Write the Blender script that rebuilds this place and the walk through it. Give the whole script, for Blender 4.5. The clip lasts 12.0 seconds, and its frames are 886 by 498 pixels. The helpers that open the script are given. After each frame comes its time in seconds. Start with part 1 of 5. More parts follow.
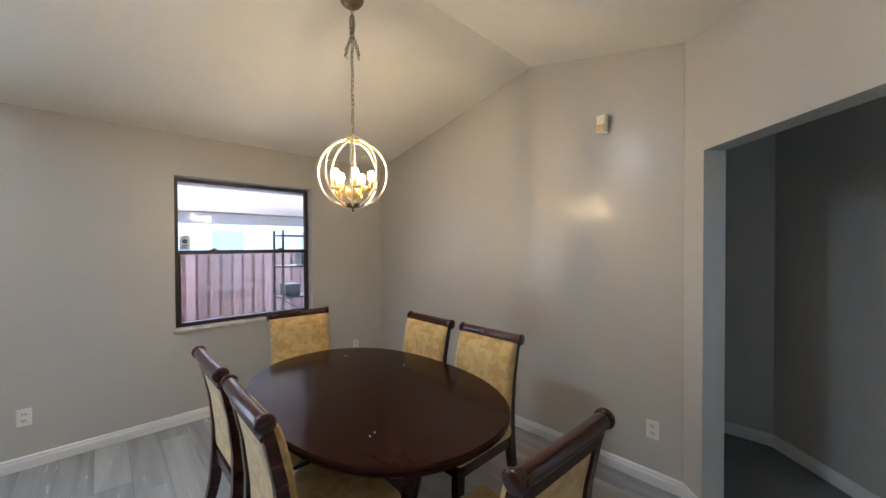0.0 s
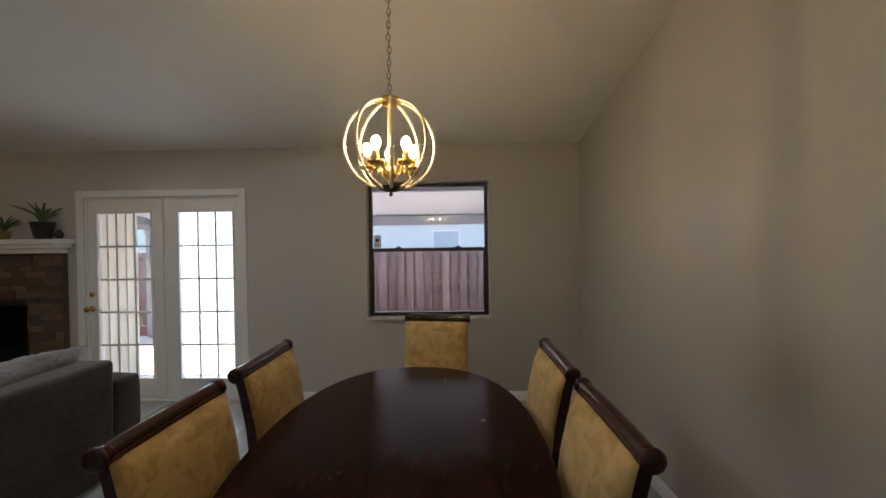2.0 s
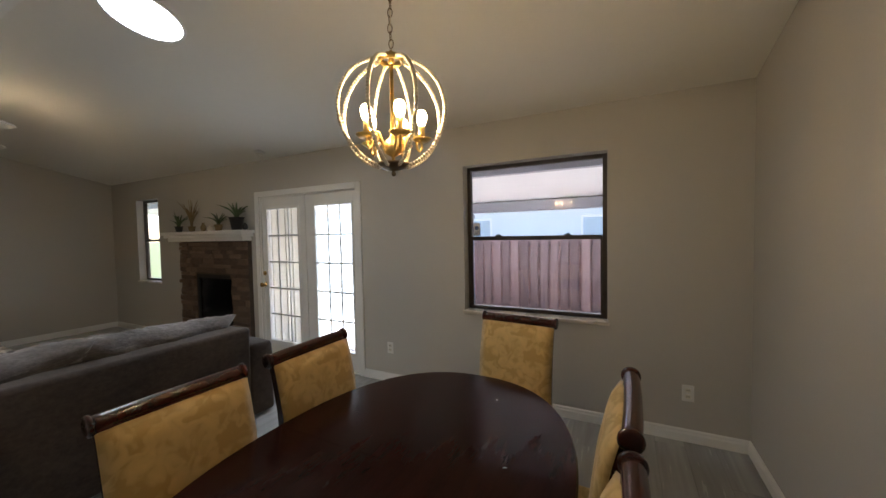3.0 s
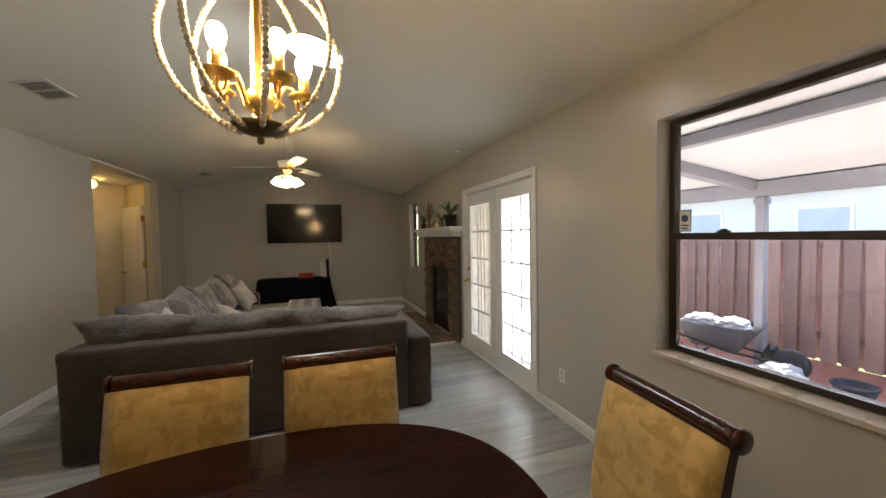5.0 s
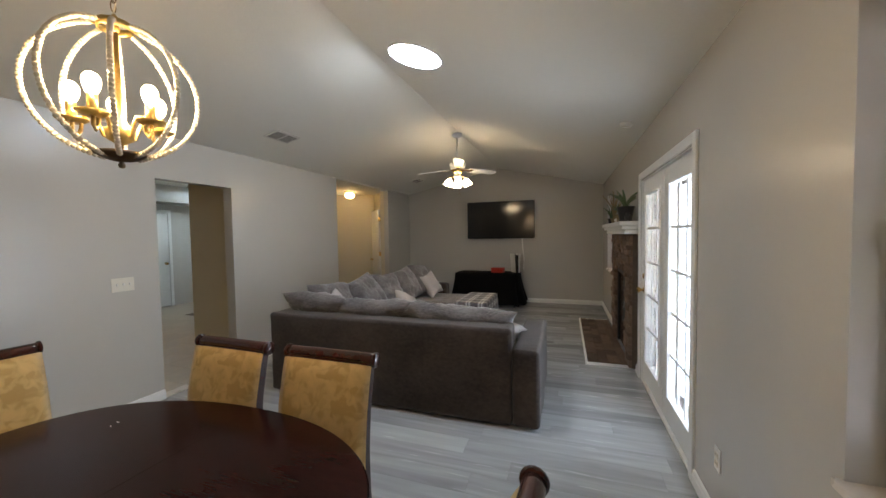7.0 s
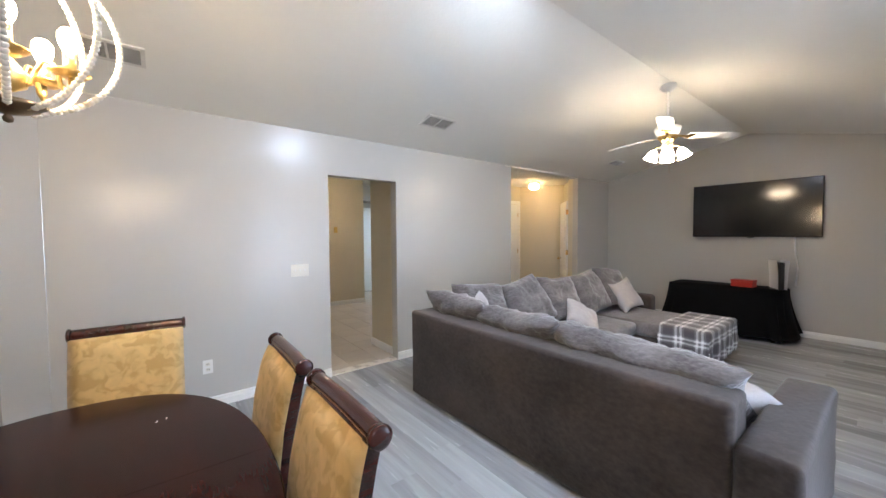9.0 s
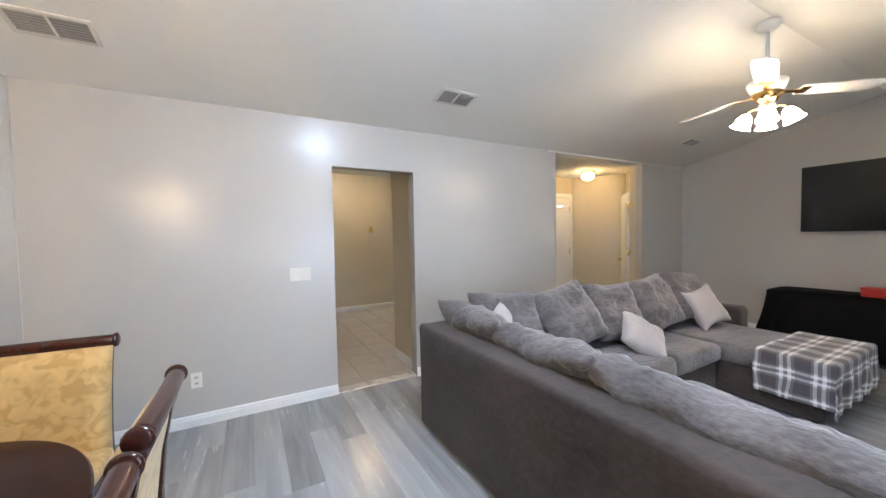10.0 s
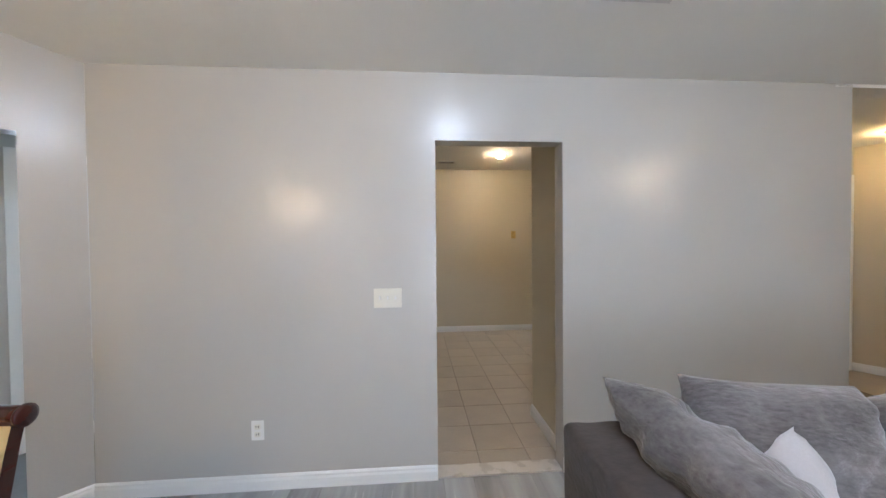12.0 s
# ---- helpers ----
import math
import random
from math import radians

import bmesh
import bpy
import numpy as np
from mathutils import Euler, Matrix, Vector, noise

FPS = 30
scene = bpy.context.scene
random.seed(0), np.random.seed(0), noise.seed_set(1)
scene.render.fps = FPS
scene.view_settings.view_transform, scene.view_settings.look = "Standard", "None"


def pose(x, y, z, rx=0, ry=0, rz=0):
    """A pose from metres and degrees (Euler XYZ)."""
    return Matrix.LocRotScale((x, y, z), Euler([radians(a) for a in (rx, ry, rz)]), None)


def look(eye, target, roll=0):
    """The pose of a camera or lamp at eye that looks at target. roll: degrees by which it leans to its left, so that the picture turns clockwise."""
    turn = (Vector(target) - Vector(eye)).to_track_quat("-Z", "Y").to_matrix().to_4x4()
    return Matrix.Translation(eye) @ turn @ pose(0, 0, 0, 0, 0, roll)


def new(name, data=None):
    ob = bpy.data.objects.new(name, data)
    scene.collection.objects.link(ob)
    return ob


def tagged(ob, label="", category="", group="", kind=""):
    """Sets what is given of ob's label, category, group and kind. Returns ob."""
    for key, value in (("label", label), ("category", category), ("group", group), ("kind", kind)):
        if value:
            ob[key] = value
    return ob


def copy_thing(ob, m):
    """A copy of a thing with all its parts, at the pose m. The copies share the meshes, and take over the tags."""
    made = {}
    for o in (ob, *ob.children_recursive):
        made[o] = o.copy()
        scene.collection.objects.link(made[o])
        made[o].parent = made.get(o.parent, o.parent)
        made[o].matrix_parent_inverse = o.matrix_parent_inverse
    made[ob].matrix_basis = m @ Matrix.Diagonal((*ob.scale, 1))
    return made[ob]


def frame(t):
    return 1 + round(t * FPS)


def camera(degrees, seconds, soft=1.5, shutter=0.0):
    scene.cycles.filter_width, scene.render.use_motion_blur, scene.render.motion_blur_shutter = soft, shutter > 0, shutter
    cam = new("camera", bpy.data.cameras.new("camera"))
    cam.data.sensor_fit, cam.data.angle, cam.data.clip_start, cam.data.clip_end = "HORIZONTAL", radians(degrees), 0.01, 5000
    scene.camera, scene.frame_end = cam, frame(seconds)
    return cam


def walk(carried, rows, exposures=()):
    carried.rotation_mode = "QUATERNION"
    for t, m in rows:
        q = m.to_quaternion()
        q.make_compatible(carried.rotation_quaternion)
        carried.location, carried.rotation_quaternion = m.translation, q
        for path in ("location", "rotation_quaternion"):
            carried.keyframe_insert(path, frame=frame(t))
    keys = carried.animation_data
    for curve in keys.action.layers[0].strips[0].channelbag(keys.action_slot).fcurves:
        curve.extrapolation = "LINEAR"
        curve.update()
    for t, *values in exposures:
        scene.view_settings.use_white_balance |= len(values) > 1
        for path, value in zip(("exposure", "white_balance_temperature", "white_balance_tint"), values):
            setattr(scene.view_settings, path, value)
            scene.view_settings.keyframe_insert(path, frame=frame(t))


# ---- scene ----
cam = camera(102.4, 12.0)
PATH = [
    (0, (0.324, 0.366, 1.511), (1.712, 1.806, 1.486), -0.2),
    (0.5, (0.649, 0.39, 1.501), (1.768, 2.047, 1.492), -0.1),
    (1, (0.985, 0.429, 1.49), (1.728, 2.286, 1.496), -0.4),
    (1.5, (1.297, 0.528, 1.479), (1.653, 2.496, 1.488), -0.6),
    (2, (1.595, 0.662, 1.489), (1.546, 2.661, 1.468), -0.8),
    (2.5, (1.866, 0.829, 1.476), (1.349, 2.76, 1.428), -1.0),
    (3, (2.056, 1.104, 1.487), (1.156, 2.889, 1.409), -1.1),
    (3.2, (2.102, 1.201, 1.49), (1.084, 2.92, 1.409), -1.3),
    (4.8, (2.29, 2.122, 1.487), (0.448, 2.899, 1.413), -1.0),
    (5, (2.281, 2.268, 1.473), (0.392, 2.922, 1.401), -1.0),
    (5.5, (2.278, 2.581, 1.47), (0.307, 2.91, 1.404), -1.2),
    (6, (2.203, 2.904, 1.469), (0.205, 2.931, 1.397), -1.1),
    (6.5, (2.136, 3.148, 1.472), (0.155, 2.885, 1.396), -1.1),
    (7, (2.021, 3.347, 1.491), (0.131, 2.696, 1.41), -0.9),
    (7.5, (1.824, 3.462, 1.482), (0.098, 2.456, 1.396), -0.9),
    (9.3, (0.871, 3.285, 1.444), (-0.263, 1.639, 1.358), -0.6),
    (9.5, (0.714, 3.243, 1.44), (-0.353, 1.554, 1.352), -0.9),
    (10, (0.455, 3.056, 1.424), (-0.507, 1.305, 1.345), -1.0),
    (10.5, (0.256, 2.83, 1.445), (-0.525, 0.99, 1.367), -0.8),
    (11, (0.11, 2.561, 1.474), (-0.442, 0.64, 1.389), -0.5),
    (11.5, (0.0, 2.263, 1.47), (-0.352, 0.296, 1.396), -0.5),
    (12, (-0.105, 1.941, 1.44), (-0.256, -0.053, 1.402), -0.5),
]
EXPOSURES = [(0, 3.25, 5600, 10), (1.0, 2.5, 5750, 10), (1.5, 2.25, 6000, 10), (2.0, 2.1, 6250, 10), (3.0, 2.4, 6250, 10), (5.0, 2.75, 6950, 10), (6.5, 2.85, 6350, 10),
             (7.5, 3.28, 5800, 10), (9.3, 4.02, 5480, 13), (11.2, 4.0, 5450, 13), (12, 3.72, 5520, 13)]
walk(cam, [(t, look(eye, target, roll)) for t, eye, target, roll in PATH], EXPOSURES)

# ---- world and sun ----
SUN_AZ, SUN_EL = radians(338), radians(42)
world = bpy.data.worlds.new("sky")
scene.world = world
world.use_nodes = True
wn = world.node_tree
sky = wn.nodes.new("ShaderNodeTexSky")
sky.sky_type, sky.sun_disc = "NISHITA", False
sky.sun_elevation, sky.sun_rotation = SUN_EL, SUN_AZ
wn.links.new(sky.outputs[0], wn.nodes["Background"].inputs[0])
wn.nodes["Background"].inputs[1].default_value = 0.15
sun = new("sun", bpy.data.lights.new("sun", "SUN"))
sun.data.energy, sun.data.angle, sun.data.color = 5.0, radians(0.5), (1.0, 0.95, 0.88)
sun_dir = Vector((math.sin(SUN_AZ) * math.cos(SUN_EL), math.cos(SUN_AZ) * math.cos(SUN_EL), math.sin(SUN_EL)))
sun.matrix_world = look(sun_dir * 40, (0, 0, 0))

WARM = (1.0, 0.69, 0.35)
BULB, FAN_LAMP, HALL_LAMP, KITCHEN_LAMP, TUBE = 330.0, 3.8, 3.0, 30.0, 8.6


# ---- materials ----
def nodes_of(name):
    m = bpy.data.materials.new(name)
    m.use_nodes = True
    nt = m.node_tree
    return m, nt, nt.nodes["Principled BSDF"]


def tex(nt, kind, **values):
    n = nt.nodes.new("ShaderNodeTex" + kind)
    for key, v in values.items():
        n.inputs[key].default_value = v
    return n


def math_node(nt, op, a, b):
    n = nt.nodes.new("ShaderNodeMath")
    n.operation = op
    for i, v in enumerate((a, b)):
        if isinstance(v, (int, float)):
            n.inputs[i].default_value = v
        else:
            nt.links.new(v, n.inputs[i])
    return n.outputs[0]


def coords(nt, stretch=(1, 1, 1), which="Object"):
    tc = nt.nodes.new("ShaderNodeTexCoord")
    mp = nt.nodes.new("ShaderNodeMapping")
    mp.inputs["Scale"].default_value = stretch
    nt.links.new(tc.outputs[which], mp.inputs["Vector"])
    return mp.outputs[0]


def ramp(nt, fac, stops):
    r = nt.nodes.new("ShaderNodeValToRGB")
    while len(r.color_ramp.elements) < len(stops):
        r.color_ramp.elements.new(0.5)
    for e, (p, c) in zip(r.color_ramp.elements, stops):
        e.position, e.color = p, (*c, 1)
    nt.links.new(fac, r.inputs[0])
    return r.outputs[0]


def shade(c, f):
    return tuple(min(1.0, v * f) for v in c)


def mat(name, col, rough=0.5, metal=0.0, var=0.08, scale=3.0, bump=0.0, bscale=80.0, spec=0.5, stretch=(1, 1, 1),
        rand=0.0, rvar=0.06, coat=0.0, sheen=0.0, dist=0.003):
    """A surface with soft blotches, fine grain, uneven gloss and relief."""
    m, nt, b = nodes_of(name)
    v = coords(nt, stretch)
    big, fine = tex(nt, "Noise", Scale=scale, Detail=4.0), tex(nt, "Noise", Scale=scale * 14, Detail=3.0)
    for n in (big, fine):
        nt.links.new(v, n.inputs["Vector"])
    f = math_node(nt, "ADD", math_node(nt, "MULTIPLY", big.outputs[0], 0.62), math_node(nt, "MULTIPLY", fine.outputs[0], 0.38))
    if rand:
        oi = nt.nodes.new("ShaderNodeObjectInfo")
        f = math_node(nt, "ADD", f, math_node(nt, "MULTIPLY", math_node(nt, "SUBTRACT", oi.outputs["Random"], 0.5), rand))
    c = ramp(nt, f, [(0.2, shade(col, 1 - var * 2)), (0.5, col), (0.8, shade(col, 1 + var * 2))])
    nt.links.new(c, b.inputs["Base Color"])
    r = math_node(nt, "ADD", math_node(nt, "MULTIPLY", big.outputs[0], rvar * 2), rough - rvar)
    nt.links.new(r, b.inputs["Roughness"])
    b.inputs["Metallic"].default_value = metal
    b.inputs["Specular IOR Level"].default_value = spec
    b.inputs["Coat Weight"].default_value = coat
    b.inputs["Coat Roughness"].default_value = 0.12
    b.inputs["Sheen Weight"].default_value = sheen
    if bump:
        bn = tex(nt, "Noise", Scale=bscale, Detail=4.0)
        nt.links.new(v, bn.inputs["Vector"])
        bp = nt.nodes.new("ShaderNodeBump")
        bp.inputs["Strength"].default_value, bp.inputs["Distance"].default_value = bump, dist
        nt.links.new(bn.outputs[0], bp.inputs["Height"])
        nt.links.new(bp.outputs[0], b.inputs["Normal"])
    return m


def glow(name, col, strength):
    m, nt, b = nodes_of(name)
    b.inputs["Base Color"].default_value = (*shade(col, 0.9), 1)
    b.inputs["Emission Color"].default_value = (*col, 1)
    b.inputs["Emission Strength"].default_value = strength
    return m


def frosted(name, col, strength):
    """Thin glowing bulb glass that lets most light through."""
    m, nt, b = nodes_of(name)
    em, tr, mix = (nt.nodes.new("ShaderNode" + k) for k in ("Emission", "BsdfTransparent", "MixShader"))
    em.inputs[0].default_value, em.inputs[1].default_value = (*col, 1), strength
    mix.inputs[0].default_value = 0.45
    nt.links.new(tr.outputs[0], mix.inputs[1])
    nt.links.new(em.outputs[0], mix.inputs[2])
    nt.links.new(mix.outputs[0], nt.nodes["Material Output"].inputs["Surface"])
    return m


def glass_mat(name, rough=0.0, tint=(1, 1, 1)):
    m, nt, b = nodes_of(name)
    b.inputs["Base Color"].default_value = (*tint, 1)
    b.inputs["Transmission Weight"].default_value = 1.0
    b.inputs["Roughness"].default_value = rough
    b.inputs["IOR"].default_value = 1.45
    return m


def plank_mat(name, light, dark, rand):
    m, nt, b = nodes_of(name)
    v = coords(nt, (14, 1.1, 14))
    oi = nt.nodes.new("ShaderNodeObjectInfo")
    sh = nt.nodes.new("ShaderNodeVectorMath")
    sh.operation = "ADD"
    nt.links.new(v, sh.inputs[0])
    nt.links.new(math_node(nt, "MULTIPLY", oi.outputs["Random"], 90.0), sh.inputs[1])
    big, fine = tex(nt, "Noise", Scale=0.55, Detail=3.0, Distortion=0.8), tex(nt, "Noise", Scale=2.6, Detail=4.0)
    for n in (big, fine):
        nt.links.new(sh.outputs[0], n.inputs["Vector"])
    f = math_node(nt, "ADD", math_node(nt, "MULTIPLY", big.outputs[0], 0.78), math_node(nt, "MULTIPLY", fine.outputs[0], 0.22))
    f = math_node(nt, "ADD", f, math_node(nt, "MULTIPLY", math_node(nt, "SUBTRACT", oi.outputs["Random"], 0.5), rand))
    nt.links.new(ramp(nt, f, [(0.22, dark), (0.78, light)]), b.inputs["Base Color"])
    nt.links.new(math_node(nt, "ADD", math_node(nt, "MULTIPLY", fine.outputs[0], 0.08), 0.22), b.inputs["Roughness"])
    bp = nt.nodes.new("ShaderNodeBump")
    bp.inputs["Strength"].default_value, bp.inputs["Distance"].default_value = 0.06, 0.001
    nt.links.new(fine.outputs[0], bp.inputs["Height"])
    nt.links.new(bp.outputs[0], b.inputs["Normal"])
    return m


def damask_mat(name, ground, figure):
    """Woven upholstery with a scrolling leaf figure."""
    m, nt, b = nodes_of(name)
    v = coords(nt)
    warp = tex(nt, "Noise", Scale=9.0, Detail=2.0)
    nt.links.new(v, warp.inputs["Vector"])
    ad = nt.nodes.new("ShaderNodeVectorMath")
    ad.operation = "MULTIPLY_ADD"
    nt.links.new(warp.outputs["Color"], ad.inputs[0])
    ad.inputs[1].default_value = (0.11, 0.11, 0.11)
    nt.links.new(v, ad.inputs[2])
    vo = tex(nt, "Voronoi", Scale=13.0)
    vo.feature = "DISTANCE_TO_EDGE"
    nt.links.new(ad.outputs[0], vo.inputs["Vector"])
    weave = tex(nt, "Noise", Scale=300.0, Detail=2.0)
    nt.links.new(v, weave.inputs["Vector"])
    leaf = tex(nt, "Noise", Scale=15.0, Detail=1.0, Distortion=1.2)
    nt.links.new(ad.outputs[0], leaf.inputs["Vector"])
    f = math_node(nt, "ADD", math_node(nt, "MULTIPLY", vo.outputs["Distance"], 0.9), math_node(nt, "MULTIPLY", leaf.outputs[0], 1.15))
    f = math_node(nt, "ADD", f, math_node(nt, "MULTIPLY", weave.outputs[0], 0.1))
    nt.links.new(ramp(nt, f, [(0.56, figure), (0.74, ground), (1.0, shade(ground, 1.1))]), b.inputs["Base Color"])
    b.inputs["Roughness"].default_value = 0.75
    b.inputs["Sheen Weight"].default_value = 0.25
    bp = nt.nodes.new("ShaderNodeBump")
    bp.inputs["Strength"].default_value, bp.inputs["Distance"].default_value = 0.3, 0.002
    nt.links.new(f, bp.inputs["Height"])
    nt.links.new(bp.outputs[0], b.inputs["Normal"])
    return m


def plaid_mat(name):
    m, nt, b = nodes_of(name)
    v = coords(nt, (1, 1, 1), "UV")
    sp = nt.nodes.new("ShaderNodeSeparateXYZ")
    nt.links.new(v, sp.inputs[0])

    def bands(out, period, lo, hi):
        w = math_node(nt, "FRACT", math_node(nt, "DIVIDE", out, period), 0)
        return math_node(nt, "MULTIPLY", math_node(nt, "GREATER_THAN", w, lo), math_node(nt, "LESS_THAN", w, hi))
    u = math_node(nt, "ADD", sp.outputs[1], 0.03)
    dark = math_node(nt, "ADD", bands(sp.outputs[0], 0.19, 0.0, 0.48), bands(u, 0.19, 0.0, 0.48))
    pair = [math_node(nt, "ADD", bands(o, 0.19, 0.56, 0.67), bands(o, 0.19, 0.79, 0.90)) for o in (sp.outputs[0], u)]
    light = math_node(nt, "ADD", *pair)
    f = math_node(nt, "ADD", math_node(nt, "MULTIPLY", dark, -0.2), math_node(nt, "MULTIPLY", light, 0.35))
    fz = tex(nt, "Noise", Scale=160.0)
    nt.links.new(v, fz.inputs["Vector"])
    f = math_node(nt, "ADD", math_node(nt, "ADD", f, 0.42), math_node(nt, "MULTIPLY", fz.outputs[0], 0.12))
    nt.links.new(ramp(nt, f, [(0.0, (0.06, 0.05, 0.055)), (0.5, (0.21, 0.195, 0.20)), (1.0, (0.85, 0.84, 0.83))]), b.inputs["Base Color"])
    b.inputs["Roughness"].default_value = 0.95
    b.inputs["Sheen Weight"].default_value = 0.3
    return m


M_WALL = mat("wall_paint", (0.53, 0.512, 0.475), 0.262, var=0.006, scale=0.8, bump=0.19, bscale=70, rvar=0.012, dist=0.002)
M_HALLWALL = mat("hall_paint", (0.60, 0.54, 0.40), 0.4, var=0.008, scale=0.8, rvar=0.02, bump=0.2, bscale=55)
M_CEIL = mat("ceiling_texture", (0.77, 0.755, 0.70), 0.75, var=0.012, scale=1.0, bump=0.3, bscale=46, dist=0.004)
M_TRIM = mat("white_gloss_paint", (0.80, 0.80, 0.78), 0.32, var=0.02, scale=4)
M_WHITE = mat("white_enamel", (0.78, 0.77, 0.74), 0.35, var=0.03, scale=8)
M_PLASTIC = mat("ivory_plastic", (0.72, 0.69, 0.60), 0.35, var=0.02, scale=20)
M_PLANK = plank_mat("grey_vinyl_plank", (0.47, 0.475, 0.475), (0.23, 0.23, 0.23), 0.30)
M_SUBFLOOR = mat("plank_joint", (0.2, 0.2, 0.195), 0.6, var=0.1)
M_TILE = mat("beige_ceramic", (0.46, 0.39, 0.30), 0.3, var=0.07, scale=5, rand=0.3, bump=0.08, bscale=30)
M_GROUT = mat("grout", (0.20, 0.165, 0.125), 0.9, var=0.1, scale=10)
M_BRONZE = mat("bronze_aluminium", (0.045, 0.035, 0.03), 0.42, metal=0.3, var=0.15, scale=10)
M_SILL = mat("marble_sill", (0.62, 0.57, 0.50), 0.28, var=0.07, scale=9)
M_GLASS = glass_mat("window_glass")
M_SCREENED = glass_mat("screened_window_glass", tint=(0.89, 0.88, 0.91))
M_MAHOG = mat("dark_mahogany", (0.042, 0.0095, 0.0065), 0.24, var=0.3, scale=2.0, stretch=(9, 1, 9), coat=0.25, rvar=0.06)
M_TABLE = mat("polished_mahogany", (0.026, 0.0065, 0.0045), 0.17, var=0.25, scale=1.5, stretch=(9, 1, 9), rvar=0.03, spec=0.13)
M_FABRIC = damask_mat("gold_damask", (0.60, 0.42, 0.165), (0.49, 0.325, 0.105))
# dark frame, pale cushions: light from above is put into the two colours
M_SOFA_SHADE = mat("grey_plush_in_shade", (0.048, 0.036, 0.031), 0.92, var=0.42, scale=1.6, stretch=(1, 1.3, 2.0), bump=0.35, bscale=30, sheen=0.22, spec=0.2, dist=0.006)
M_SOFA_LIGHT = mat("grey_plush_in_light", (0.140, 0.126, 0.124), 0.92, var=0.45, scale=2.6, stretch=(1, 3.2, 1.6), bump=0.8, bscale=15, sheen=0.45, spec=0.2, dist=0.014)
M_PILLOW = mat("pale_throw_fabric", (0.42, 0.39, 0.38), 0.9, var=0.06, scale=8, bump=0.4, bscale=180, sheen=0.3)
M_PLAID = plaid_mat("plaid_wool")
M_BLACKCLOTH = mat("black_cloth", (0.004, 0.004, 0.0045), 0.9, var=0.2, scale=6, bump=0.4, bscale=120, spec=0.15)
M_SCREEN = mat("tv_screen", (0.006, 0.006, 0.007), 0.12, var=0.05, rvar=0.02)
M_BLACK = mat("black_plastic", (0.014, 0.014, 0.015), 0.4, var=0.1, scale=20)
M_BRASS = mat("brass", (0.70, 0.46, 0.16), 0.22, metal=1.0, var=0.08, scale=20)
M_GOLD = mat("aged_gold", (0.62, 0.44, 0.16), 0.33, metal=1.0, var=0.12, scale=30)
M_CHAIN = mat("antique_bronze_metal", (0.22, 0.17, 0.11), 0.4, metal=1.0, var=0.15, scale=30)
M_BEAD = mat("cream_bead", (0.72, 0.66, 0.54), 0.45, var=0.06, scale=40)
M_FILAMENT = glow("lit_filament", WARM, BULB)
M_BULB = frosted("glowing_bulb_glass", WARM, 12.0)
M_FANSHADE = glow("lit_frosted_shade", (1.0, 0.76, 0.46), FAN_LAMP)
M_HALLSHADE = glow("lit_hall_globe", (1.0, 0.62, 0.22), HALL_LAMP)
# glow of the added kitchen fill, not a known fixture
M_KITCHEN_FILL = glow("kitchen_fill_glow", (0.80, 0.94, 1.0), 1.6)
M_KCAN = glow("lit_downlight", (1.0, 0.70, 0.38), KITCHEN_LAMP)
M_TUBE = glow("daylight_diffuser", (0.86, 0.94, 1.0), TUBE)
M_VENT = mat("painted_vent", (0.62, 0.60, 0.56), 0.5, var=0.08, scale=15)
# slats greyer than the frame: shade between the louvres is in the colour
M_SLATSHADE = mat("shaded_slat", (0.30, 0.29, 0.27), 0.5, var=0.08, scale=15)
M_SIDING = mat("cream_siding", (0.80, 0.76, 0.68), 0.6, var=0.04, scale=3)
M_BLUEWALL = mat("pale_blue_paint", (0.58, 0.64, 0.68), 0.5, var=0.03, scale=2)
# near-black colour for the shade inside the ducts
M_DUCTSHADE = mat("duct_shade", (0.03, 0.03, 0.03), 0.9, var=0.2)
M_STONE = mat("ledger_stone", (0.165, 0.108, 0.074), 0.82, var=0.24, scale=6, rand=0.5, bump=0.8, bscale=40, dist=0.008)
M_MORTAR = mat("mortar", (0.10, 0.075, 0.055), 0.95, var=0.2, scale=15)
M_SOOT = mat("sooty_metal", (0.012, 0.011, 0.010), 0.65, var=0.3, scale=8)
M_LEAF = mat("leaf", (0.06, 0.10, 0.035), 0.5, var=0.25, scale=14)
M_DRIED = mat("dried_grass", (0.23, 0.17, 0.085), 0.8, var=0.25, scale=14)
M_POT = mat("black_pot", (0.018, 0.017, 0.018), 0.5, var=0.15, scale=9)
M_RED = mat("red_plastic", (0.50, 0.035, 0.02), 0.4, var=0.08, scale=12)
M_CONCRETE = mat("patio_concrete", (0.60, 0.57, 0.55), 0.85, var=0.12, scale=1.4, bump=0.3, bscale=60)
M_PAVER = mat("red_mulch", (0.34, 0.14, 0.10), 0.9, var=0.22, scale=4, bump=0.8, bscale=50, dist=0.01)
M_FENCE = mat("stained_fence_board", (0.29, 0.205, 0.20), 0.8, var=0.18, scale=2.0, stretch=(8, 8, 1), rand=0.5, bump=0.4, bscale=20)
# blue-grey of the beams and posts is their shadow, put into the colour
M_BEAMSHADE = mat("shaded_beam", (0.33, 0.33, 0.38), 0.6, var=0.06, scale=2, bump=0.2, bscale=30)
M_PATIOPAINT = mat("patio_paint", (0.80, 0.79, 0.81), 0.55, var=0.03, scale=2, bump=0.15, bscale=30)
M_STUCCO = mat("pale_stucco", (0.66, 0.70, 0.74), 0.85, var=0.05, scale=2, bump=0.4, bscale=50)
M_BLUEWIN = mat("blue_shutter", (0.42, 0.50, 0.56), 0.4, var=0.08, scale=3)
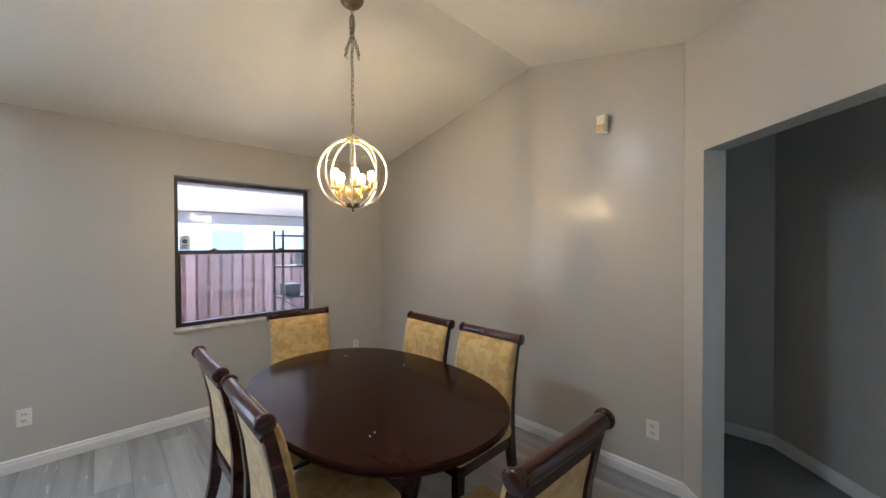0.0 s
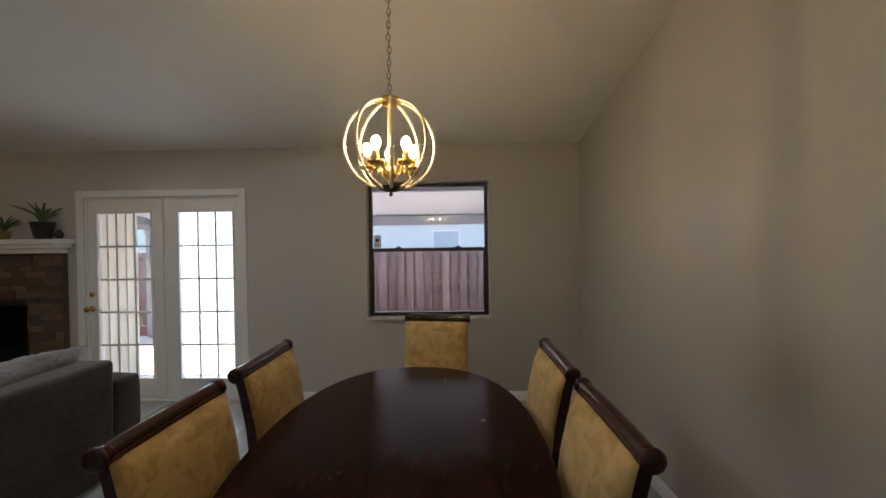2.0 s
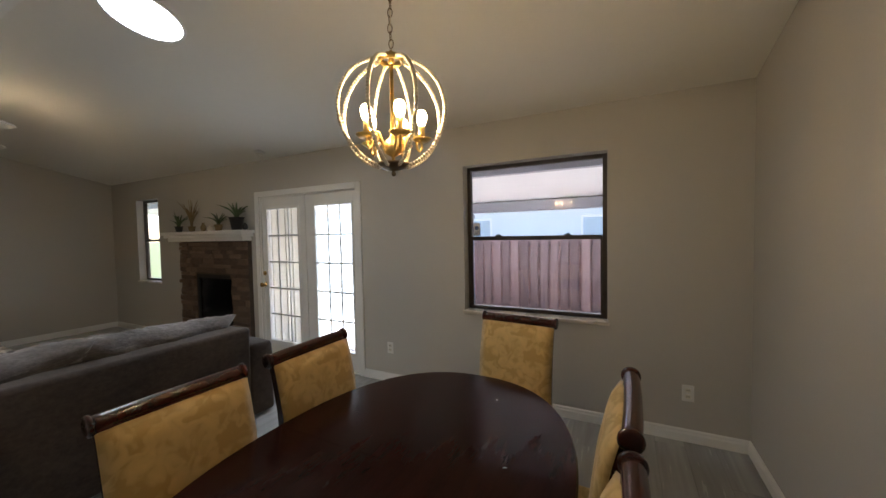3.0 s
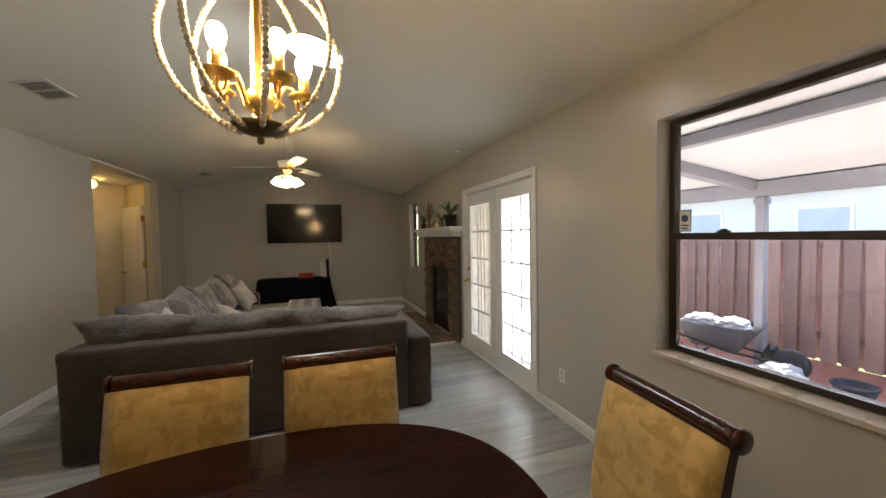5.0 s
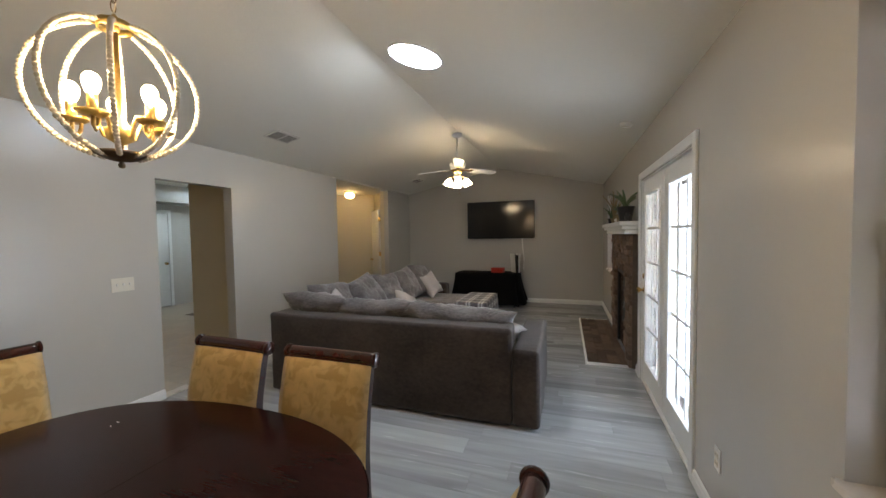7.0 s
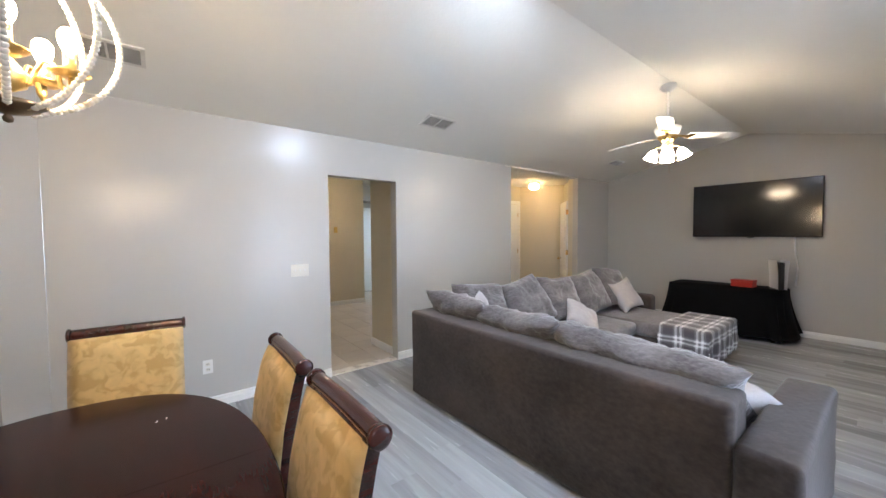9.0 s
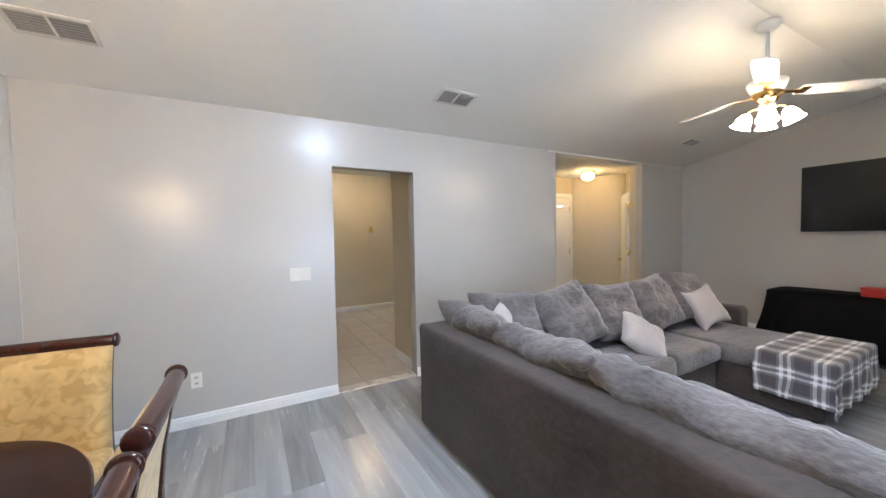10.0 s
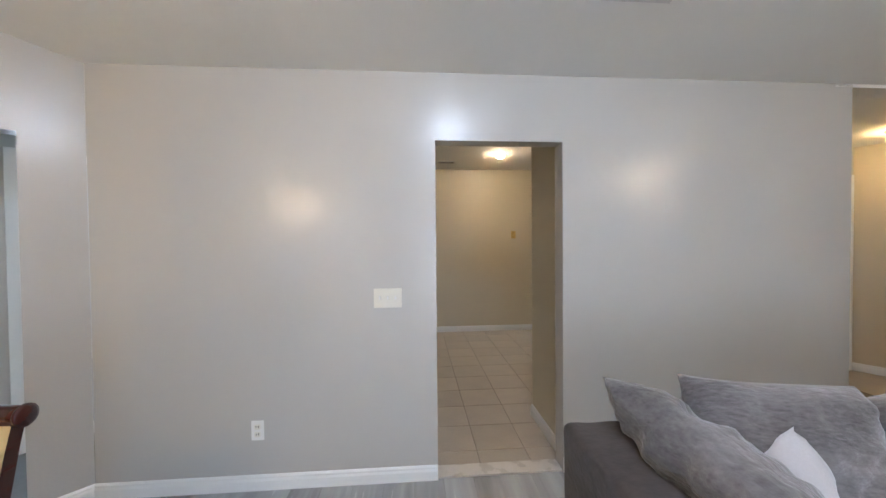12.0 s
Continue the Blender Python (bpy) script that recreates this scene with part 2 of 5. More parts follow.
M_ROOF = mat("roof_shingle", (0.26, 0.25, 0.25), 0.9, var=0.15, scale=4, bump=0.5, bscale=20)
M_GRASS = mat("lawn", (0.10, 0.13, 0.045), 0.95, var=0.3, scale=2, bump=0.8, bscale=60, dist=0.02)
M_TUB = mat("dark_poly", (0.03, 0.032, 0.045), 0.5, var=0.2, scale=6)
M_BAG = mat("crumpled_plastic", (0.44, 0.48, 0.55), 0.35, var=0.2, scale=9, bump=0.7, bscale=30, dist=0.01)
M_STICKER = mat("white_decal", (0.75, 0.77, 0.80), 0.4, var=0.02, scale=30)
M_STICKERB = mat("blue_decal", (0.06, 0.10, 0.24), 0.4, var=0.05, scale=30)


# ---- building helpers ----
def part(name, bm, material, parent=None, label="", smooth=False, m=None):
    me = bpy.data.meshes.new(name)
    bmesh.ops.recalc_face_normals(bm, faces=bm.faces[:])
    bm.to_mesh(me)
    bm.free()
    if smooth:
        me.shade_smooth()
    me.materials.append(material)
    ob = new(name, me)
    if parent:
        ob.parent = parent
    if m is not None:
        ob.matrix_basis = m
    if label:
        tagged(ob, label)
    return ob


def thing(name, label, category, m=None, group=""):
    ob = new(name)
    ob.empty_display_size = 0.1
    if m is not None:
        ob.matrix_basis = m
    return tagged(ob, label, category, group)


def box(bm, lo, hi, bevel=0.0, seg=2, m=None):
    lo, hi = Vector(lo), Vector(hi)
    mm = Matrix.Translation((lo + hi) / 2) @ Matrix.Diagonal((*(hi - lo), 1))
    vs = bmesh.ops.create_cube(bm, size=1, matrix=mm)["verts"]
    if bevel:
        es = list({e for v in vs for e in v.link_edges})
        r = bmesh.ops.bevel(bm, geom=es, offset=bevel, segments=seg, profile=0.5, affect="EDGES")
        vs = list({v for f in r["faces"] for v in f.verts} | {v for v in vs if v.is_valid})
    if m is not None:
        bmesh.ops.transform(bm, matrix=m, verts=[v for v in vs if v.is_valid])
    return bm


def boxes(*specs, bevel=0.0, seg=2):
    bm = bmesh.new()
    for lo, hi in specs:
        box(bm, lo, hi, bevel, seg)
    return bm


def lathe(profile, n=24, bm=None, m=None, ring=False):
    """Turn a profile of (radius, height) about z."""
    bm = bm or bmesh.new()
    rings = []
    for r, z in profile:
        row = [bm.verts.new((max(r, 1e-4) * math.cos(2 * math.pi * i / n), max(r, 1e-4) * math.sin(2 * math.pi * i / n), z)) for i in range(n)]
        rings.append(row)
    for a, b in zip(rings, rings[1:]):
        for i in range(n):
            bm.faces.new((a[i], a[(i + 1) % n], b[(i + 1) % n], b[i]))
    if ring:
        a, b = rings[-1], rings[0]
        for i in range(n):
            bm.faces.new((a[i], a[(i + 1) % n], b[(i + 1) % n], b[i]))
    else:
        bm.faces.new(rings[0][::-1])
        bm.faces.new(rings[-1])
    if m is not None:
        bmesh.ops.transform(bm, matrix=m, verts=[v for r in rings for v in r])
    return bm


def tube(bm, pts, r, n=8, close=False):
    """A round rod along points; r may be a number or one for each point."""
    pts = [Vector(p) for p in pts]
    rs = r if isinstance(r, (list, tuple)) else [r] * len(pts)
    rings, k = [], len(pts)
    up = Vector((0.0, 0.0, 1.0))
    for i, p in enumerate(pts):
        a, b = (pts[(i - 1) % k], pts[(i + 1) % k]) if close else (pts[max(i - 1, 0)], pts[min(i + 1, k - 1)])
        d = (b - a).normalized()
        s = d.cross(up)
        s = s.normalized() if s.length > 1e-3 else d.cross(Vector((1.0, 0, 0))).normalized()
        if rings and s.dot(last) < 0:
            s = -s
        last, t = s, d.cross(s)
        rings.append([bm.verts.new(p + rs[i] * (math.cos(2 * math.pi * j / n) * s + math.sin(2 * math.pi * j / n) * t)) for j in range(n)])
    pairs = list(zip(rings, rings[1:])) + ([(rings[-1], rings[0])] if close else [])
    for a, b in pairs:
        for j in range(n):
            bm.faces.new((a[j], a[(j + 1) % n], b[(j + 1) % n], b[j]))
    if not close:
        bm.faces.new(rings[0][::-1])
        bm.faces.new(rings[-1])
    return bm


def ribbon(bm, path, width, thick, axis=0):
    """A flat bar of rectangular section along a path in the y-z plane, its width along x."""
    pts = [Vector((0, *p)) for p in path]
    rings = []
    for i, p in enumerate(pts):
        d = (pts[min(i + 1, len(pts) - 1)] - pts[max(i - 1, 0)]).normalized()
        n = Vector((0, -d.z, d.y))
        th = thick[i] if isinstance(thick, (list, tuple)) else thick
        rings.append([bm.verts.new(p + Vector((sx * width / 2 + axis, 0, 0)) + n * sy * th / 2) for sx, sy in ((-1, -1), (1, -1), (1, 1), (-1, 1))])
    for a, b in zip(rings, rings[1:]):
        for j in range(4):
            bm.faces.new((a[j], a[(j + 1) % 4], b[(j + 1) % 4], b[j]))
    bm.faces.new(rings[0][::-1])
    bm.faces.new(rings[-1])
    return bm


def prism(outline, z0, z1, bm=None):
    bm = bm or bmesh.new()
    a = [bm.verts.new((x, y, z0)) for x, y in outline]
    b = [bm.verts.new((x, y, z1)) for x, y in outline]
    k = len(a)
    for i in range(k):
        bm.faces.new((a[i], a[(i + 1) % k], b[(i + 1) % k], b[i]))
    bm.faces.new(a[::-1])
    bm.faces.new(b)
    return bm


def pierced(p0, p1, thick, z0, top, holes=()):
    """A wall from p0 to p1 whose visible face is on the line; thickness goes to the right of p0->p1.
    top: heights at both ends. holes: (u0, u1, z0, z1) along the line."""
    p0, p1 = Vector((*p0, 0)), Vector((*p1, 0))
    d = (p1 - p0)
    length = d.length
    d.normalize()
    n = Vector((d.y, -d.x, 0))
    us = sorted({0.0, length, *[h[0] for h in holes], *[h[1] for h in holes]})
    zs = sorted({z0, *[h[2] for h in holes], *[h[3] for h in holes]} - {None})
    zs = [z for z in zs if z >= z0] + ["top"]

    def height(z, u):
        return top[0] + (top[1] - top[0]) * u / length if z == "top" else z

    def solid(i, j):
        if not (0 <= i < len(us) - 1 and 0 <= j < len(zs) - 1):
            return False
        uc, zc = (us[i] + us[i + 1]) / 2, (height(zs[j], us[i]) + height(zs[j + 1], us[i])) / 2
        return not any(h[0] < uc < h[1] and h[2] < zc < h[3] for h in holes)
    bm, cache = bmesh.new(), {}

    def vert(i, j, k):
        if (i, j, k) not in cache:
            cache[i, j, k] = bm.verts.new(p0 + d * us[i] + n * (thick if k else 0) + Vector((0, 0, height(zs[j], us[i]))))
        return cache[i, j, k]
    for i in range(len(us) - 1):
        for j in range(len(zs) - 1):
            if not solid(i, j):
                continue
            bm.faces.new([vert(i, j, 0), vert(i + 1, j, 0), vert(i + 1, j + 1, 0), vert(i, j + 1, 0)])
            bm.faces.new([vert(i, j, 1), vert(i, j + 1, 1), vert(i + 1, j + 1, 1), vert(i + 1, j, 1)])
            for (di, dj), (a, b) in {(-1, 0): ((i, j), (i, j + 1)), (1, 0): ((i + 1, j), (i + 1, j + 1)),
                                     (0, -1): ((i, j), (i + 1, j)), (0, 1): ((i, j + 1), (i + 1, j + 1))}.items():
                if not solid(i + di, j + dj):
                    bm.faces.new([vert(*a, 0), vert(*b, 0), vert(*b, 1), vert(*a, 1)])
    return bm


def setting(name, bm, material, label, category="", smooth=False):
    return tagged(part(name, bm, material, None, "", smooth), label, category or name.split("_")[0], kind="structure")


# ---- the room's shell ----
W, E, S, N = -5.84, 2.815, -0.20, 4.065
EAVE, RIDGE, RY = 2.45, 2.925, 1.93
DA, DB = (1.724, -0.20), (2.815, 0.895)


def ceil_z(y):
    return RIDGE - (RIDGE - EAVE) / (N - RY) * abs(y - RY)


WIN = (0.775, 1.955, 0.80, 2.10)
SMALL = (-5.02, -4.36, 0.84, 2.14)
FDOOR = (-2.0, -0.45, 0.0, 2.0)
KDOOR = (-1.01, -0.225, 0.0, 2.05)

# the subfloor lies under the planks
setting("floor", prism([(W, S), (DA[0], S), (E, DB[1]), (E, N), (W, N)], -0.12, -0.004), M_SUBFLOOR, "grey plank floor of the dining and living room", "floor")
setting("wall_north", pierced((E + 0.15, N), (W - 0.15, N), 0.16, -0.12, (EAVE + 0.06, EAVE + 0.06),
                              [(E + 0.15 - h[1], E + 0.15 - h[0], h[2], h[3]) for h in (WIN, SMALL)] + [(E + 0.15 - FDOOR[1], E + 0.15 - FDOOR[0], -0.12, FDOOR[3])]),
        M_WALL, "satin grey-beige painted wall with window and doors", "wall")
x0, x1 = W - 0.15, DA[0]
setting("wall_south", pierced((-2.965, S), (x1 - 0.002, S), 0.12, -0.12, (EAVE + 0.03, EAVE + 0.03), [(KDOOR[0] + 2.965, KDOOR[1] + 2.965, -0.12, KDOOR[3])]),
        M_WALL, "satin pale grey wall with a cased-free doorway", "wall")
setting("wall_south_west", pierced((W - 0.15, S), (-4.75, S), 0.1, -0.12, (EAVE + 0.03, EAVE + 0.03)), M_WALL, "pale grey wall beside the hall", "wall")
L = math.hypot(DB[0] - DA[0], DB[1] - DA[1])
setting("wall_south_east", pierced(DA, DB, 0.12, -0.12, (EAVE + 0.03, ceil_z(DB[1]) + 0.03), [(0.25, 1.385, -0.12, 2.02)]), M_WALL,
        "diagonal grey wall with an open doorway", "wall")


def gable(x, y0, thick):
    bm = bmesh.new()
    out = [(y0, -0.12), (N, -0.12), (N, EAVE + 0.03), (RY, RIDGE + 0.03), (y0, ceil_z(y0) + 0.03)]
    a = [bm.verts.new((x, y, z)) for y, z in out]
    b = [bm.verts.new((x + thick, y, z)) for y, z in out]
    for i in range(5):
        bm.faces.new((a[i], a[(i + 1) % 5], b[(i + 1) % 5], b[i]))
    bm.faces.new(a)
    bm.faces.new(b[::-1])
    return bm


setting("wall_east", gable(E, DB[1] + 0.001, 0.15), M_WALL, "tall satin grey gable wall", "wall")
setting("wall_west", gable(W, S + 0.001, -0.15), M_WALL, "grey gable wall behind the television", "wall")

bm = bmesh.new()
prof = [(S - 0.13, ceil_z(S) - 0.0286), (RY, RIDGE), (N + 0.17, ceil_z(N) - 0.0374)]
low = [[bm.verts.new((x, y, z + k)) for y, z in prof] for k in (0, 0.12) for x in (W - 0.14, E + 0.14)]
for q in range(2):
    bm.faces.new((low[0][q], low[0][q + 1], low[1][q + 1], low[1][q]))
    bm.faces.new((low[2][q], low[3][q], low[3][q + 1], low[2][q + 1]))
    for a, b in ((0, 2), (1, 3)):
        bm.faces.new((low[a][q], low[a][q + 1], low[b][q + 1], low[b][q]))
for q in (0, 2):
    bm.faces.new((low[0][q], low[1][q], low[3][q], low[2][q]))
setting("ceiling", bm, M_CEIL, "vaulted knockdown-textured cream ceiling", "ceiling")


def baseboard(name, p0, p1):
    """A moulded skirting whose back is on the line p0->p1, standing out to its left."""
    p0, p1 = Vector((*p0, 0)), Vector((*p1, 0))
    d = (p1 - p0).normalized()
    n = Vector((-d.y, d.x, 0))
    prof = [(0.0, 0.0), (0.016, 0.0), (0.016, 0.055), (0.011, 0.068), (0.011, 0.078), (0.004, 0.088), (0.0, 0.088)]
    bm = bmesh.new()
    rings = [[bm.verts.new(p + n * (0.0005 + o) + Vector((0, 0, z))) for o, z in prof] for p in (p0, p1)]
    for i in range(len(prof)):
        j = (i + 1) % len(prof)
        bm.faces.new((rings[0][i], rings[0][j], rings[1][j], rings[1][i]))
    bm.faces.new(rings[0])
    bm.faces.new(rings[1][::-1])
    return setting(name, bm, M_TRIM, "white moulded baseboard along the wall", "baseboard")


dd = Vector((DB[0] - DA[0], DB[1] - DA[1])).normalized()
for a, b in (((KDOOR[1], S), DA), ((-2.965, S), (KDOOR[0], S)), ((W, S), (-4.75, S)), ((E, DB[1]), (E, N)), ((E, N), (FDOOR[1] + 0.062, N)),
             ((FDOOR[0] - 0.062, N), (-2.2, N)), ((-3.6, N), (W, N)), ((W, N), (W, S)), (DA, (DA[0] + dd.x * 0.25, DA[1] + dd.y * 0.25)),
             ((DA[0] + dd.x * 1.385, DA[1] + dd.y * 1.385), DB)):
    baseboard("baseboard", a, b)


# ---- windows and doors of the north wall ----
def sash_window(name, x0, x1, z0, z1, y, label):
    """A bronze single-hung window set deep in its opening, with a stone sill."""
    w = tagged(new(name), label, "window", kind="structure")
    w.location = (0, y, 0)
    f, mid = 0.032, z0 + (z1 - z0) * 0.495
    part("window_frame", boxes(((x0, 0, z0), (x0 + f, 0.05, z1)), ((x1 - f, 0, z0), (x1, 0.05, z1)), ((x0 + f, 0, z1 - f), (x1 - f, 0.05, z1)),
                               ((x0 + f, 0, z0), (x1 - f, 0.05, z0 + f)), bevel=0.003), M_BRONZE, w, "dark bronze aluminium frame")
    part("lower_sash", boxes(((x0 + f, -0.012, mid - 0.012), (x1 - f, 0.012, mid + 0.024)), ((x0 + f, -0.006, z0 + f), (x0 + f + 0.016, 0.012, mid)),
                             ((x1 - f - 0.016, -0.006, z0 + f), (x1 - f, 0.012, mid)), bevel=0.002), M_BRONZE, w, "bronze meeting rail and sash")
    for s in (0.25, 0.75):
        xc = x0 + (x1 - x0) * s
        part("sash_lock", boxes(((xc - 0.028, -0.014, mid + 0.024), (xc + 0.028, 0.006, mid + 0.034)), ((xc - 0.01, -0.016, mid + 0.034), (xc + 0.016, 0.002, mid + 0.042)), bevel=0.002), M_BLACK, w)
    for za, zb, yy in ((z0 + f, mid - 0.012, 0.002), (mid + 0.024, z1 - f, 0.022)):
        p = part("pane", boxes(((x0 + f, yy, za), (x1 - f, yy + 0.004, zb))), M_SCREENED, w, "clear glass pane")
        p.visible_shadow = False
    part("window_sill", boxes(((x0 - 0.02, -0.115, z0 - 0.028), (x1 + 0.02, 0.0, z0 - 0.002)), bevel=0.004), M_SILL, w, "pale marble sill")
    return w


win1 = sash_window("window_1", WIN[0] + 0.005, WIN[1] - 0.005, WIN[2] + 0.004, WIN[3] - 0.004, N + 0.092, "dark bronze sash window over a pale stone sill")
win2 = sash_window("window_2", SMALL[0] + 0.005, SMALL[1] - 0.005, SMALL[2] + 0.004, SMALL[3] - 0.004, N + 0.092, "narrow bronze sash window beside the fireplace")

decal = thing("window_sticker", "small white and blue security sticker on the glass", "sticker", pose(WIN[0] + 0.085, N + 0.09 + 0.02, 1.535))
part("backing", boxes(((-0.035, -0.001, -0.06), (0.035, 0.0, 0.06)), bevel=0.0004), M_STICKERB, decal)
part("border", boxes(((-0.03, -0.0018, -0.054), (0.03, -0.0011, 0.054))), M_STICKER, decal)
part("badge", lathe([(0.02, 0), (0.02, 0.0006)], 20, m=pose(0, -0.0019, 0.012, 90)), M_STICKERB, decal)
part("text_bar", boxes(((-0.022, -0.0026, -0.03), (0.022, -0.0019, -0.022)), ((-0.022, -0.0026, -0.046), (0.016, -0.0019, -0.038))), M_STICKERB, decal)


def french_leaf(xa, xb, ga, gb, knob):
    """One glazed leaf with three by five panes; ga, gb: the glass's sides."""
    d = thing("door_leaf", "white painted french door leaf with fifteen panes", "door", pose(0, N, 0))
    tagged(d, kind="structure")
    z0, z1, gz0, gz1 = 0.02, 1.988, 0.22, 1.845
    part("stile", boxes(((xa, 0.02, z0), (ga - 0.022, 0.062, z1)), bevel=0.003), M_TRIM, d)
    part("stile", boxes(((gb + 0.022, 0.02, z0), (xb, 0.062, z1)), bevel=0.003), M_TRIM, d)
    part("top_rail", boxes(((ga - 0.022, 0.021, gz1 + 0.022), (gb + 0.022, 0.061, z1))), M_TRIM, d)
    part("bottom_rail", boxes(((ga - 0.022, 0.021, z0), (gb + 0.022, 0.061, gz0 - 0.022))), M_TRIM, d)
    part("bead_frame", boxes(((ga - 0.024, 0.012, gz0 - 0.024), (ga, 0.07, gz1 + 0.024)), ((gb, 0.012, gz0 - 0.024), (gb + 0.024, 0.07, gz1 + 0.024)),
                             ((ga, 0.012, gz1), (gb, 0.07, gz1 + 0.024)), ((ga, 0.012, gz0 - 0.024), (gb, 0.07, gz0)), bevel=0.004), M_TRIM, d)
    for i in (1, 2):
        xc = ga + (gb - ga) * i / 3
        part("glazing_bar", boxes(((xc - 0.009, 0.034, gz0), (xc + 0.009, 0.05, gz1))), M_TRIM, d)
    for i in range(1, 5):
        zc = gz0 + (gz1 - gz0) * i / 5
        part("glazing_bar", boxes(((ga, 0.0335, zc - 0.009), (gb, 0.0505, zc + 0.009))), M_TRIM, d)
    for i in range(3):
        for j in range(5):
            wx, wz = (gb - ga) / 3, (gz1 - gz0) / 5
            p = part("pane", boxes(((ga + wx * i + 0.009, 0.04, gz0 + wz * j + 0.009), (ga + wx * (i + 1) - 0.009, 0.044, gz0 + wz * (j + 1) - 0.009))), M_GLASS, d)
            p.visible_shadow = False
    if knob:
        k = part("door_knob", lathe([(0.03, 0), (0.03, 0.006), (0.012, 0.01), (0.011, 0.03), (0.022, 0.038), (0.029, 0.05), (0.026, 0.062), (0.012, 0.068)], 20,
                                    m=pose(-1.955, 0.02, 0.91, 90)), M_BRASS, d, "brass door knob", True)
        part("deadbolt", lathe([(0.026, 0), (0.026, 0.008), (0.02, 0.014), (0.008, 0.016)], 20, m=pose(-1.955, 0.02, 1.05, 90)), M_BRASS, d, "brass deadbolt", True)
    return d


french_leaf(-1.978, -1.232, -1.89, -1.35, True)
french_leaf(-1.218, -0.472, -1.07, -0.54, False)
setting("trim_french_door", boxes(((-2.066, N - 0.018, 0.0), (-2.0, N - 0.001, 2.066)), ((-0.45, N - 0.018, 0.0), (-0.386, N - 0.001, 2.066)), ((-2.0, N - 0.018, 2.0), (-0.45, N - 0.001, 2.066)), bevel=0.004),
        M_TRIM, "white casing round the french doors", "trim")
setting("door_frame", boxes(((-1.999, N + 0.001, 0.0), (-1.979, N + 0.15, 1.999)), ((-0.471, N + 0.001, 0.0), (-0.451, N + 0.15, 1.999)), ((-1.979, N + 0.001, 1.989), (-0.471, N + 0.15, 1.999)),
                            ((-1.231, N + 0.03, 0.018), (-1.219, N + 0.08, 1.989))), M_TRIM, "white jamb and astragal of the french doors", "trim")
setting("door_threshold", boxes(((-1.979, N + 0.0, -0.01), (-0.471, N + 0.15, 0.014)), bevel=0.004), M_TRIM, "white door threshold", "trim")

# ---- kitchen passage behind the doorway ----
KS, KC = -3.74, 2.60
setting("floor_kitchen", prism([(-4.3, KS), (1.4, KS), (1.4, S), (-4.3, S)], -0.12, -0.006), M_GROUT, "dark grout under the kitchen tiles", "floor")
setting("wall_kitchen_far", boxes(((-2.30, KS - 0.1, -0.12), (1.4, KS, KC))), M_HALLWALL, "cream painted far wall of the kitchen passage", "wall")
setting("wall_kitchen_return", boxes(((-1.2, -0.94, -0.12), (-1.06, S - 0.121, KC))), M_HALLWALL, "short cream return wall beside the doorway", "wall")
setting("wall_kitchen_east", boxes(((1.4, KS, -0.12), (1.5, S - 0.121, KC))), M_HALLWALL, "cream side wall", "wall")
setting("wall_kitchen_back", boxes(((-4.3, -5.1, -0.12), (-2.30, -5.0, KC))), M_WALL, "pale wall behind the white door", "wall")
setting("wall_kitchen_west", boxes(((-4.4, -5.1, -0.12), (-4.3, -1.7, KC))), M_WALL, "pale kitchen side wall", "wall")
setting("wall_kitchen_side", boxes(((-2.301, -5.0, -0.12), (-2.2, KS - 0.1, KC))), M_HALLWALL, "cream corner wall", "wall")
setting("wall_kitchen_north", boxes(((-4.3, -1.7, -0.12), (-3.0, -1.6, KC))), M_HALLWALL, "cream wall", "wall")
setting("floor_back", boxes(((-4.3, -5.0, -0.12), (-2.30, KS, -0.006))), M_TILE, "beige tile floor", "floor")
setting("ceiling_kitchen", boxes(((-4.4, -5.1, KC), (1.5, S - 0.121, KC + 0.1))), M_CEIL, "flat cream kitchen ceiling", "ceiling")
setting("soffit", boxes(((-4.3, -4.99, 2.25), (-2.31, -4.4, KC - 0.002))), M_WALL, "pale soffit", "wall")
for a, b in (((1.4, KS), (-2.3, KS)), ((-1.06, -0.94), (-1.06, S - 0.125)), ((1.4, S - 0.13), (1.4, KS))):
    baseboard("baseboard", b, a)
door = tagged(thing("door_kitchen", "white flat panel door standing in the far kitchen wall", "door", pose(-3.05, -4.99, 0)), kind="structure")
part("leaf", boxes(((-0.4, 0, 0.02), (0.4, 0.04, 2.05)), bevel=0.004), M_TRIM, door)
part("casing", boxes(((-0.47, 0.0, 0), (-0.405, 0.05, 2.12)), ((0.405, 0.0, 0), (0.47, 0.05, 2.12)), ((-0.405, 0.0, 2.055), (0.405, 0.05, 2.12)), bevel=0.004), M_TRIM, door)
part("door_knob", lathe([(0.028, 0), (0.012, 0.008), (0.012, 0.03), (0.028, 0.045), (0.01, 0.062)], 16, m=pose(-0.33, 0.04, 0.95, -90)), M_BRASS, door, "brass knob", True)
unit = thing("dishwasher", "white front-loading kitchen appliance against the wall", "appliance", pose(-3.9, -4.0, -0.004))
part("body", boxes(((-0.38, -0.3, 0.08), (0.3, 0.3, 0.9)), bevel=0.01), M_WHITE, unit)
part("kick_plate", boxes(((-0.36, -0.28, 0), (0.28, 0.25, 0.08))), M_BLACK, unit)
part("control_strip", boxes(((0.301, -0.28, 0.78), (0.312, 0.28, 0.88)), bevel=0.003), M_BLACK, unit)

can = thing("recessed_light", "lit round flush ceiling light with white trim", "ceiling light", pose(-1.23, -2.74, KC))
part("trim_ring", lathe([(0.056, 0.0), (0.08, 0.0), (0.08, -0.008), (0.066, -0.012), (0.056, -0.004)], 32, ring=True), M_WHITE, can, "", True)
